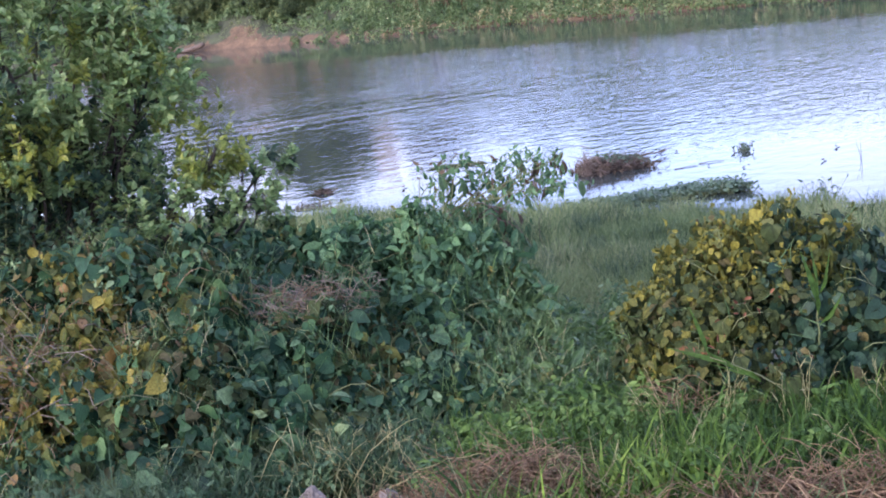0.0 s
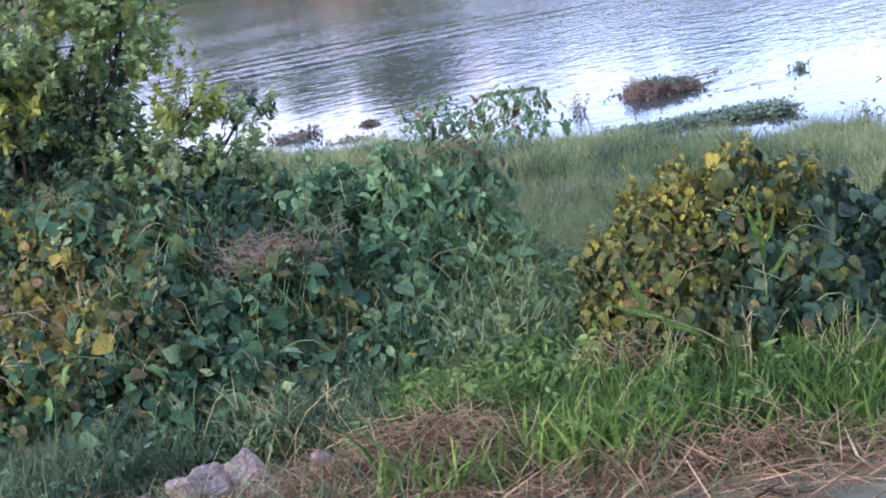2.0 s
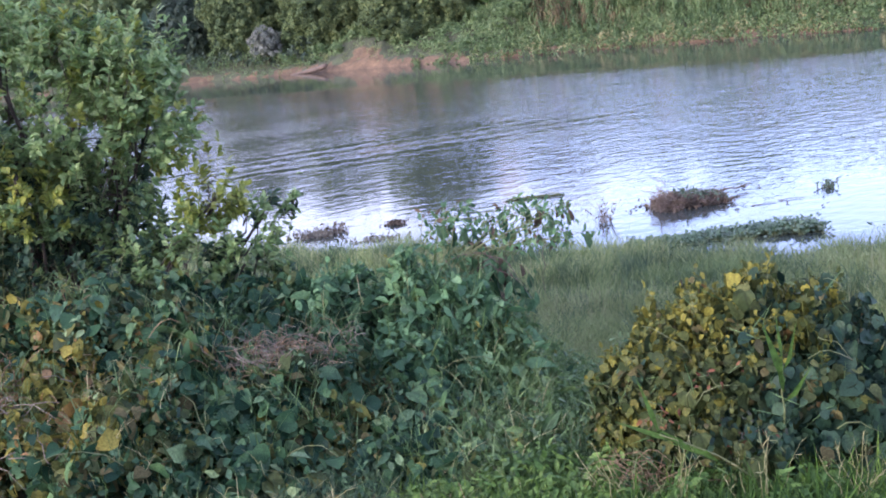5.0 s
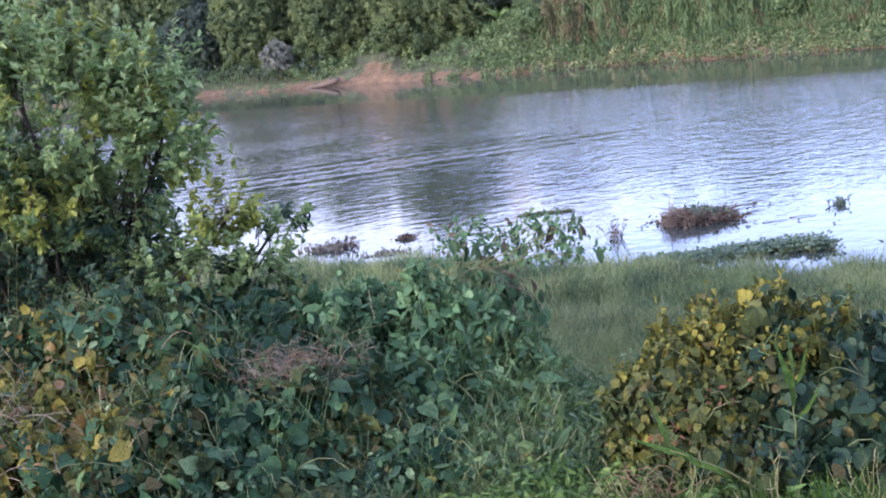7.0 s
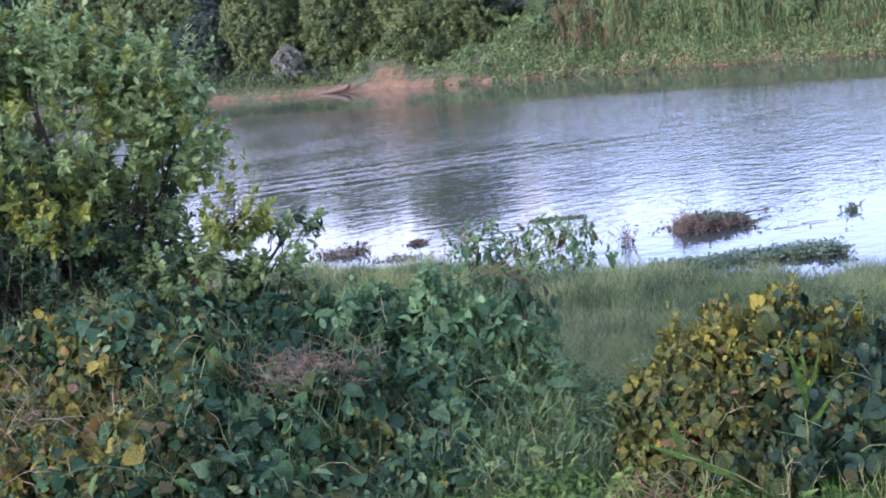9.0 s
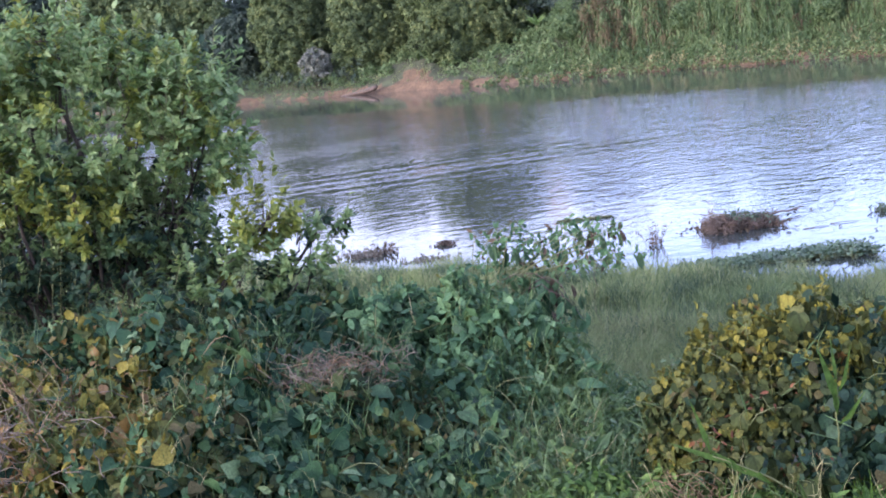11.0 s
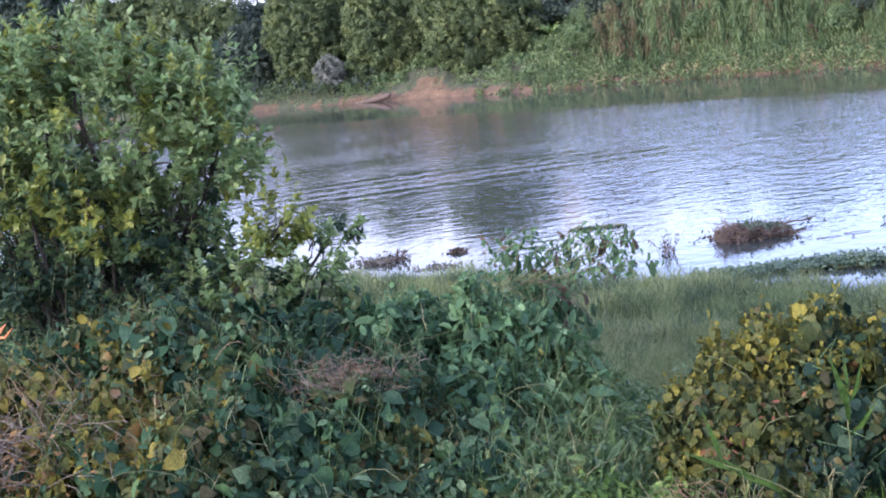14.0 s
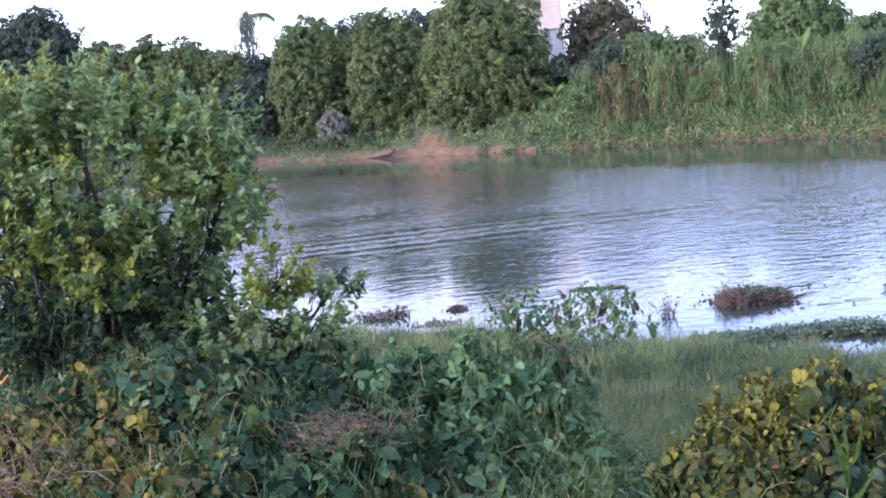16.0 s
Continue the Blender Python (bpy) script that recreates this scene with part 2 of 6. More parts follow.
M_TREE = leaf_mat("shrub_tree_leaf", [(0.085, 0.150, 0.062), (0.150, 0.240, 0.092), (0.22, 0.31, 0.13), (0.30, 0.38, 0.16)], 0.5, 0.5, 1.1)
M_TREEY = leaf_mat("shrub_tree_leaf_yellow", [(0.105, 0.155, 0.038), (0.18, 0.22, 0.048), (0.27, 0.285, 0.058)], 0.5, 0.4, 1.5)
M_RUST = leaf_mat("rust_leaf", [(0.11, 0.060, 0.025), (0.19, 0.105, 0.038), (0.27, 0.17, 0.055)], 0.7, 0.3, 2.0)
M_RED = leaf_mat("red_dead_leaf", [(0.06, 0.024, 0.015), (0.12, 0.048, 0.026), (0.21, 0.095, 0.045)], 0.7, 0.25, 2.0, 0.2)
M_HERB2 = leaf_mat("pale_herb_leaf", [(0.020, 0.052, 0.028), (0.050, 0.112, 0.054), (0.092, 0.178, 0.082), (0.18, 0.28, 0.135)], 0.58, 0.3, 1.8, 0.22)
M_TAN = leaf_mat("withering_vine_leaf", [(0.042, 0.038, 0.018), (0.076, 0.068, 0.030), (0.108, 0.094, 0.042), (0.15, 0.128, 0.055)], 0.7, 0.25, 2.0, 0.15)
M_HERB = leaf_mat("herb_leaf", [(0.012, 0.032, 0.020), (0.038, 0.080, 0.044), (0.088, 0.150, 0.076), (0.20, 0.275, 0.14)], 0.6, 0.28, 1.8, 0.18)
M_GRASS = leaf_mat("bank_grass", [(0.100, 0.142, 0.058), (0.158, 0.208, 0.086), (0.220, 0.258, 0.118), (0.31, 0.305, 0.175)], 0.7, 0.45, 0.5, 0.2)
M_BLADE = leaf_mat("broad_grass", [(0.020, 0.046, 0.014), (0.042, 0.086, 0.020), (0.080, 0.142, 0.028), (0.165, 0.24, 0.048)], 0.6, 0.38, 0.8, 0.15)
M_SOFT = leaf_mat("soft_grass", [(0.024, 0.050, 0.026), (0.044, 0.080, 0.038), (0.072, 0.116, 0.053)], 0.6, 0.3, 0.8)
# dark vine leaves; also stands in for the shade inside the small tree
M_DARKV = leaf_mat("dark_vine_and_shade_leaf", [(0.009, 0.024, 0.017), (0.018, 0.043, 0.026), (0.032, 0.064, 0.035), (0.065, 0.105, 0.054)], 0.55, 0.2, 1.8, 0.2)
M_FRESH = leaf_mat("fresh_weed_leaf", [(0.032, 0.068, 0.028), (0.060, 0.114, 0.043), (0.10, 0.168, 0.060), (0.17, 0.245, 0.09)], 0.5, 0.3, 1.6)
M_LUSH = leaf_mat("lush_weed_leaf", [(0.030, 0.066, 0.020), (0.060, 0.118, 0.030), (0.095, 0.162, 0.042), (0.15, 0.225, 0.062)], 0.6, 0.3, 1.6, 0.2)
M_HYA = leaf_mat("floating_plant_leaf", [(0.038, 0.070, 0.046), (0.062, 0.105, 0.064), (0.095, 0.145, 0.085)], 0.4, 0.2, 1.5)
M_DEAD = leaf_mat("dead_leaf", [(0.036, 0.028, 0.021), (0.075, 0.057, 0.042), (0.13, 0.10, 0.075)], 0.85, 0.15, 2.5, 0.15)
M_SILT = leaf_mat("silty_leaf", [(0.07, 0.066, 0.058), (0.12, 0.115, 0.10), (0.18, 0.17, 0.15)], 0.85, 0.15, 2.5, 0.15)
M_MANGO = leaf_mat("orchard_leaf", [(0.042, 0.068, 0.038), (0.080, 0.118, 0.054), (0.130, 0.170, 0.070), (0.21, 0.240, 0.092)], 0.65, 0.25, 0.35, 0.25)
M_MANGO2 = leaf_mat("bluish_tree_leaf", [(0.030, 0.052, 0.038), (0.048, 0.074, 0.052), (0.070, 0.10, 0.066)], 0.6, 0.22, 0.35)
M_BROWN = leaf_mat("brownish_tree_leaf", [(0.065, 0.066, 0.045), (0.105, 0.100, 0.064), (0.15, 0.135, 0.085)], 0.65, 0.25, 0.5)
M_THICK = leaf_mat("thicket_leaf", [(0.044, 0.082, 0.036), (0.082, 0.136, 0.054), (0.128, 0.188, 0.076), (0.19, 0.24, 0.105)], 0.6, 0.28, 0.4)
# conifer green lifted towards grey: distance haze mixed into the colour
M_HAZY = leaf_mat("hazed_conifer_leaf", [(0.075, 0.098, 0.080), (0.105, 0.132, 0.105), (0.14, 0.17, 0.13)], 0.7, 0.3, 0.5)
M_DRAPE = leaf_mat("dry_drape", [(0.085, 0.066, 0.036), (0.13, 0.105, 0.056), (0.18, 0.15, 0.085)], 0.8, 0.25, 0.5)
M_BANANA = leaf_mat("banana_leaf", [(0.085, 0.15, 0.04), (0.13, 0.21, 0.06), (0.19, 0.27, 0.09)], 0.45, 0.4, 0.6)
M_GREYL = leaf_mat("grey_bush_leaf", [(0.10, 0.115, 0.095), (0.16, 0.175, 0.15), (0.24, 0.25, 0.22)], 0.7, 0.2, 0.8)
M_WALL = rough_mat("weathered_wall", [(0.34, 0.29, 0.27), (0.43, 0.37, 0.34), (0.50, 0.45, 0.42)], 0.6, 8, 0.85, 0.1, 0.01)
M_SHEET = rough_mat("grey_sheet", [(0.20, 0.21, 0.24), (0.27, 0.28, 0.31), (0.33, 0.34, 0.37)], 0.8, 8, 0.5, 0.1, 0.01)
M_TILE = rough_mat("red_tile", [(0.30, 0.12, 0.06), (0.42, 0.18, 0.10), (0.50, 0.26, 0.16)], 1, 10, 0.85, 0.2, 0.02)
# the hills' blue is air haze painted as base colour
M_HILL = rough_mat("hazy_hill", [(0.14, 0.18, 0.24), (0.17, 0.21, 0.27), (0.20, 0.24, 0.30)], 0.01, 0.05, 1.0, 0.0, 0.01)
M_POLE = rough_mat("pole_paint", [(0.5, 0.5, 0.5), (0.6, 0.6, 0.6), (0.68, 0.67, 0.66)], 3, 20, 0.6, 0.05, 0.002)


# ---- mesh helpers ----
def raw_mesh(name, V, faces_flat, sizes, mat, smooth=False):
    me = bpy.data.meshes.new(name)
    V = np.asarray(V, dtype=np.float32)
    faces_flat, sizes = np.asarray(faces_flat, dtype=np.int32), np.asarray(sizes, dtype=np.int32)
    me.vertices.add(len(V))
    me.vertices.foreach_set("co", V.ravel())
    me.loops.add(len(faces_flat))
    me.loops.foreach_set("vertex_index", faces_flat)
    me.polygons.add(len(sizes))
    me.polygons.foreach_set("loop_start", np.concatenate(([0], np.cumsum(sizes)[:-1])).astype(np.int32))
    if smooth:
        me.polygons.foreach_set("use_smooth", np.ones(len(sizes), dtype=bool))
    me.update(calc_edges=True)
    me.materials.append(mat)
    return me


JOINED = {"blade_tangle", "sprout_tangle", "leaves", "fresh_leaves", "narrow_leaves", "yellow_leaves", "ochre_leaves", "olive_leaves", "runner_tangle", "seed_head", "vine_curtain", "dry_curtain", "twig_tangle", "stalks", "dead_leaves", "straw_litter",
          "young_leaves", "old_leaves", "sprig_leaves", "sprig_tangle", "stalk_tangle", "stick_tangle", "dry_weeds", "shaded_scrub", "withered_leaves", "rust_leaves", "litter", "stem_tangle", "dry_vines", "dry_reeds", "hanging_vines", "reeds", "weeds",
          "bushes", "scrub", "tufts", "crown"}


def part(name, me, parent=None, label=""):
    ob = new(name, me)
    if parent is not None:
        ob.parent = parent
    return tagged(ob, label, kind="stuff" if name in JOINED else "")


def thing(name, x, y, z, label, category, group="", kind=""):
    ob = new(name)
    ob.empty_display_size = 0.2
    ob.location = (x, y, z)
    return tagged(ob, label, category, group, kind)


def rel(P, base):
    return np.asarray(P) - np.asarray(base)[None, :]


def unit(A):
    return A / np.maximum(np.linalg.norm(A, axis=-1, keepdims=True), 1e-9)


# leaf outlines: x across, y along, z off the leaf's plane
HEART = (np.array([(0, 0, 0), (0, .35, -.05), (0, .70, -.06), (0, .98, -.16),
                   (.25, -.09, .05), (.50, .14, .10), (.46, .50, .06), (.25, .80, -.04),
                   (-.25, -.09, .05), (-.50, .14, .08), (-.46, .50, .03), (-.25, .80, -.07)], float),
         [(0, 4, 5, 1), (1, 5, 6, 2), (2, 6, 7, 3), (1, 9, 8, 0), (2, 10, 9, 1), (3, 11, 10, 2)])
OVAL = (np.array([(0, 0, 0), (.20, .30, .07), (.19, .65, .05), (0, 1, -.10), (-.19, .65, .05), (-.20, .30, .07), (0, .5, -.03)], float),
        [(0, 1, 6), (1, 2, 6), (2, 3, 6), (3, 4, 6), (4, 5, 6), (5, 0, 6)])
LANCE = (np.array([(0, 0, 0), (.13, .35, .05), (0, 1, -.22), (-.13, .35, .05), (0, .45, .0)], float),
         [(0, 1, 4), (1, 2, 4), (2, 3, 4), (3, 0, 4)])
CARD = (np.array([(0, 0, 0), (.30, .45, .10), (0, 1, -.12), (-.30, .45, .10)], float), [(0, 1, 2), (0, 2, 3)])
ROUND = (np.array([(0, 0, 0), (.34, .12, .06), (.48, .45, .09), (.30, .84, .05), (0, .97, -.02),
                   (-.30, .84, .05), (-.48, .45, .09), (-.34, .12, .06), (0, .5, -.04)], float),
         [(i, (i + 1) % 8, 8) for i in range(8)])


def leaf_arrays(shape, P, D, N, S, wide=None):
    T, faces = shape
    P, D, N, S = np.asarray(P), unit(np.asarray(D)), np.asarray(N), np.asarray(S)
    X = unit(np.cross(D, N) + 1e-6)
    Z = np.cross(X, D)
    w = S if wide is None else S * wide
    w = w * rng.uniform(0.78, 1.15, len(S))
    k, n = len(T), len(P)
    fold = rng.uniform(-0.3, 2.6, (n, 1)) * (1.0 if wide is None else min(1.0, 1.5 * wide))
    # each leaf is lopsided, curls along its length and has a slightly uneven rim
    skew, curl = rng.normal(0, 0.16, (n, 1)), rng.normal(-0.12, 0.22, (n, 1))
    rag = rng.normal(0, 0.035, (2, n, k)).astype(np.float32)
    ax_ = w[:, None] * (T[None, :, 0] + rag[0] * (np.abs(T[None, :, 0]) > 0.1)) + S[:, None] * skew * T[None, :, 1]
    ay_ = S[:, None] * (T[None, :, 1] + rag[1] * (T[None, :, 1] > 0.1))
    az_ = S[:, None] * (fold * T[None, :, 2] + curl * T[None, :, 1] ** 2 + 0.3 * skew * T[None, :, 0])
    V = P[:, None, :] + ax_[:, :, None] * X[:, None, :] + ay_[:, :, None] * D[:, None, :] + az_[:, :, None] * Z[:, None, :]
    flat = np.concatenate([np.array(f) for f in faces])
    F = (np.arange(n)[:, None] * k + flat[None, :]).ravel()
    return V.reshape(-1, 3), F, np.tile([len(f) for f in faces], n)


def leaves(name, shape, P, D, N, S, mat, wide=None):
    return raw_mesh(name, *leaf_arrays(shape, P, D, N, S, wide), mat)


def blades(name, P, H, W, lean, mat, seg=3, curl=0.6):
    """Grass blades that rise from P, lean out and curl over."""
    n = len(P)
    ang = rng.uniform(0, 2 * np.pi, n)
    out = np.stack([np.cos(ang), np.sin(ang), np.zeros(n)], 1)
    side = np.stack([-np.sin(ang), np.cos(ang), np.zeros(n)], 1)
    # turn each blade a little about itself
    tw = rng.uniform(-1.2, 1.2, n)[:, None]
    side = unit(side * np.cos(tw) + out * np.sin(tw))
    rows = []
    for i in range(seg + 1):
        u = i / seg
        c = P + (H * u * (1 - 0.25 * curl * u * lean))[:, None] * np.array([0, 0, 1.0]) + (H * lean * (u ** 1.8))[:, None] * out
        if i < seg:
            wv = (W * (1 - 0.75 * u ** 1.5) * 0.5)[:, None] * side
            rows += [c - wv, c + wv]
        else:
            rows.append(c)
    k = 2 * seg + 1
    V = np.stack(rows, 1).reshape(-1, 3)
    faces = [(2 * i, 2 * i + 1, 2 * i + 3, 2 * i + 2) for i in range(seg - 1)] + [(2 * seg - 2, 2 * seg - 1, 2 * seg)]
    flat = np.concatenate([np.array(f) for f in faces])
    F = (np.arange(n)[:, None] * k + flat[None, :]).ravel()
    return raw_mesh(name, V, F, np.tile([len(f) for f in faces], n), mat)


def tubes(name, lines, mat, sides=5):
    """Tapered round stems along lines of (x, y, z, radius)."""
    V, F, Z, base = [], [], [], 0
    for line in lines:
        L = np.asarray(line, float)
        p, r = L[:, :3], L[:, 3]
        t = unit(np.gradient(p, axis=0))
        ref = np.where(np.abs(t[:, 2:3]) > 0.9, np.array([[1.0, 0, 0]]), np.array([[0, 0, 1.0]]))
        a = unit(np.cross(t, ref))
        b = np.cross(t, a)
        th = np.arange(sides) * 2 * np.pi / sides
        ring = p[:, None, :] + r[:, None, None] * (np.cos(th)[None, :, None] * a[:, None, :] + np.sin(th)[None, :, None] * b[:, None, :])
        V.append(ring.reshape(-1, 3))
        m = len(L)
        for i in range(m - 1):
            for j in range(sides):
                q = (j + 1) % sides
                F += [base + i * sides + j, base + i * sides + q, base + (i + 1) * sides + q, base + (i + 1) * sides + j]
                Z.append(4)
        F += [base + j for j in range(sides)][::-1] + [base + (m - 1) * sides + j for j in range(sides)]
        Z += [sides, sides]
        base += m * sides
    return raw_mesh(name, np.concatenate(V), F, Z, mat, True)


def bend(a, b, sag, r0, r1, n=6, wob=0.03):
    """A bent line from a to b that bows by sag, with a small wobble."""
    a, b = np.asarray(a, float), np.asarray(b, float)
    u = np.linspace(0, 1, n)[:, None]
    p = a + (b - a) * u
    p[:, 2] += sag * 4 * (u[:, 0] * (1 - u[:, 0]))
    p[1:-1] += rng.normal(0, wob, (n - 2, 3))
    return np.concatenate([p, (r0 + (r1 - r0) * u)], 1)


def fnoise(x, y, scale, seed=0.0, octaves=3):
    """Smooth noise about 0, roughly -1 to 1, for arrays."""
    x, y = np.asarray(x, float) / scale, np.asarray(y, float) / scale
    out, amp = np.zeros_like(x), 1.0
    for o in range(octaves):
        f = 2.0 ** o
        out += amp * (np.sin(f * (1.7 * x + 0.9 * y) + seed + o * 1.3 + 1.1 * np.sin(f * 1.1 * y + seed * 2))
                      * np.cos(f * (1.3 * y - 0.8 * x) + seed * 1.7 + o + 0.9 * np.sin(f * 1.2 * x - seed)))
        amp *= 0.55
    return out


# ---- the land and the river ----
def shore_near(x):
    return 21.2 - 0.65 * x + 0.35 * fnoise(x, x * 0, 2.2, 1.0)


FAR_X = [-900, -60, -21, -16, -11.6, -8, -4.6, -0.6, 3, 6.6, 10, 13, 16, 18.5, 21, 40, 900]
FAR_Y = [560, 122, 106, 103.6, 100.8, 98.2, 95.6, 91.8, 89.2, 87.0, 85.2, 82.7, 80.1, 77.6, 75.2, 61, -550]


def shore_far(x):
    return np.interp(x, FAR_X, FAR_Y) + 0.35 * fnoise(x, x * 0, 3.0, 4.0)


def ground_z(x, y):
    x, y = np.asarray(x, float), np.asarray(y, float)
    base = np.interp(y, [-60, -2, 0, 3, 5, 6, 7.4, 9, 12, 16, 40], [2.6, 2.4, 2.25, 1.75, 1.15, 0.85, 0.62, 0.5, 0.42, 0.32, 0.3])
    base = base + 0.04 * fnoise(x, y, 0.9, 2.0)
    s = shore_near(x) - y
    edge = np.where(s > 0, 0.11 * s, 0.22 * s)
    near = np.minimum(base, edge)
    d = y - shore_far(x)
    scar = np.exp(-((x + 5.2) / 2.3) ** 2) * (1 + 0.30 * fnoise(x, y, 0.6, 7.0))
    steep = 1 / (1 + np.exp(-np.clip((x - 3.5) / 1.0, -40, 40)))
    prof = np.interp(d, [-30, 0, 0.5, 1.6, 3, 5, 9, 30, 120], [-4, 0, 0.34, 0.55, 0.95, 1.5, 2.3, 3.2, 3.6])
    prof = prof + scar * np.interp(d, [0, 0.8, 2.6, 4, 9], [0, 0.15, 0.50, 0.6, 0.2]) + steep * np.interp(d, [0, 1.5, 4, 8, 20], [0, 0.15, 0.8, 1.1, 0.8])
    prof = prof + np.where(d > 0.3, 0.10 * fnoise(x, y, 1.3, 5.0) + 0.05 * fnoise(x, y, 0.45, 8.0), 0)
    return np.maximum(np.where(s > -12, near, -2.0), np.where(d > -8, prof, -2.0))


def axis_lines(*spans):
    return np.unique(np.concatenate([np.arange(a, b, st) for a, b, st in spans]))


gx = axis_lines((-3000, -400, 400), (-400, -60, 30), (-60, -24, 1.5), (-24, -9, 0.45), (-9, 9, 0.16), (9, 26, 0.45), (26, 60, 1.5), (60, 400, 30), (400, 3001, 400))
gy = axis_lines((-3000, -200, 400), (-200, -12, 20), (-12, 4.5, 0.8), (4.5, 25, 0.16), (25, 70, 2.5), (70, 110, 0.33), (110, 128, 1.0), (128, 400, 16), (400, 3001, 400))
GX, GY = np.meshgrid(gx, gy)
GZ = ground_z(GX, GY)
nx, ny = len(gx), len(gy)
idx = np.arange(nx * ny).reshape(ny, nx)
quads = np.stack([idx[:-1, :-1], idx[:-1, 1:], idx[1:, 1:], idx[1:, :-1]], -1).reshape(-1, 4)
ground = new("ground", raw_mesh("ground", np.stack([GX, GY, GZ], -1).reshape(-1, 3), quads.ravel(), np.full(len(quads), 4), M_GROUND, True))
tagged(ground, "dark soil of both river banks under the growth", "ground", kind="structure")
# bare red earth of the far bank takes its own material
ground.data.materials.append(M_EARTH)
cx, cy = GX[:-1, :-1].ravel(), GY[:-1, :-1].ravel()
dd = cy - shore_far(cx)
bare = (dd > -1.5) & (dd < 2.5 * np.exp(-((cx + 5.2) / 1.5) ** 2) + 0.8 * fnoise(cx, cy, 0.7, 3.0))
bare |= (dd > -1.5) & (dd < 0.45 + 0.6 * fnoise(cx, cy, 0.9, 8.0)) & (cx > -12.4) & (cx < 2.0)
bare |= (dd > -0.6) & (dd < 0.35 + 0.4 * fnoise(cx, cy, 0.9, 2.0)) & (cx > 6.6) & (cx < 9.6)
ground.data.polygons.foreach_set("material_index", bare.astype(np.int32))

WX = np.array([(-1500, -1500, 0), (1500, -1500, 0), (1500, 1500, 0), (-1500, 1500, 0)], float)
water = new("water", raw_mesh("water", WX, [0, 1, 2, 3], [4], M_WATER))
tagged(water, "grey-blue river water with wind ripples and reflections", "river", kind="structure")


# ---- near bank: vines, shrub, tree, grass ----
MOUNDS = [(-2.5, 9.75, 0.95, 0.8, 1.24), (-1.35, 9.55, 0.8, 0.75, 0.70), (-1.2, 10.7, 0.8, 0.8, 0.95), (-0.2, 10.65, 0.75, 0.75, 0.95),
          (0.45, 10.3, 0.55, 0.7, 0.62), (-0.5, 9.4, 0.65, 0.6, 0.60), (0.3, 9.4, 0.7, 0.6, 0.18), (1.0, 9.6, 0.7, 1.1, 0.42),
          (-4.1, 9.6, 1.0, 0.9, 1.21), (-2.0, 8.7, 0.9, 0.55, 0.47), (-3.2, 8.8, 0.9, 0.65, 0.44), (-1.2, 8.65, 0.8, 0.55, 0.33),
          (0.7, 8.5, 1.0, 0.7, 0.30), (-2.4, 10.8, 0.9, 0.8, 0.79), (-0.6, 11.4, 1.0, 0.6, 0.35), (-1.8, 8.0, 1.6, 0.6, 0.22), (0.95, 10.6, 0.5, 0.65, 0.58)]


def mound_h(x, y):
    h = np.zeros_like(x)
    for a, b, c, d, w in MOUNDS:
        h = h + w * np.exp(-((x - a) / c) ** 2 - ((y - b) / d) ** 2)
    return h * (0.95 + 0.11 * fnoise(x, y, 0.34, 3.0)) + (0.06 * fnoise(x, y, 0.14, 6.0) - 0.30 * np.clip(fnoise(x, y, 0.17, 2.2) - 0.22, 0, 1)) * np.minimum(h * 3, 1)


def surface_leaves(n, xr, yr, height, lo, deep=0.06):
    """Places, slopes and hanging directions of leaves on a growth of that height over the ground."""
    x, y = rng.uniform(*xr, n), rng.uniform(*yr, n)
    h = height(x, y)
    e = 0.06
    gx_ = (height(x + e, y) - height(x - e, y)) / (2 * e)
    gy_ = (height(x, y + e) - height(x, y - e)) / (2 * e)
    area = np.sqrt(1 + gx_ ** 2 + gy_ ** 2)
    keep = (h > lo) & (rng.uniform(0, 2.2, n) < area)
    x, y, h, gx_, gy_ = x[keep], y[keep], h[keep], gx_[keep], gy_[keep]
    m = len(x)
    nrm = unit(np.stack([-gx_, -gy_, np.ones(m)], 1))
    z = ground_z(x, y) + h
    P = np.stack([x, y, z], 1) - nrm * rng.exponential(deep, m)[:, None] + rng.normal(0, 0.02, (m, 3))
    N = unit(nrm + rng.normal(0, 0.66, (m, 3)) + np.array([0, -0.2, 0.25]))
    D = unit(np.stack([-gx_, -gy_ - 0.2, np.full(m, -0.5)], 1) * 0.8 + rng.normal(0, 0.5, (m, 3)))
    D = unit(D - N * np.sum(D * N, 1)[:, None])
    return P, D, N, x, y


def hung_leaves(name, shape, sel, P, D, N, S, mat, base, parent, label, wide=None):
    return part(name, leaves(name, shape, rel(P[sel], base), D[sel], N[sel], S[sel], mat, wide), parent, label)


def sprigs(P, N, lo, hi, leaf, mat, base, parent, label):
    """Young shoots that stick out of the growth, with small leaves."""
    st, lp, ld, ln_, ls = [], [], [], [], []
    for p, nv in zip(P, N):
        d = unit(nv * 0.5 + np.array([0, -0.1, 0.9]) + rng.normal(0, 0.35, 3))
        L = rng.uniform(lo, hi)
        a = p - np.asarray(base) - d * 0.05
        line = bend(a, a + d * (L + 0.05), rng.uniform(-0.02, 0.03), 0.003, 0.0012, 5, 0.006)
        st.append(line)
        for k in range(7):
            c = line[min(1 + k * 4 // 7, 4), :3]
            lp.append(c)
            ld.append(unit(d * 0.5 + rng.normal(0, 0.7, 3)))
            ln_.append(rng.normal(0, 0.6, 3) + np.array([0, -0.4, 0.7]))
            ls.append(leaf * rng.uniform(0.5, 1.2))
    part("sprig_tangle", tubes("sprig_tangle", st, M_STEM, 3), parent)
    part("sprig_leaves", leaves("sprig_leaves", OVAL, lp, ld, ln_, np.array(ls), mat, 1.3), parent, label)


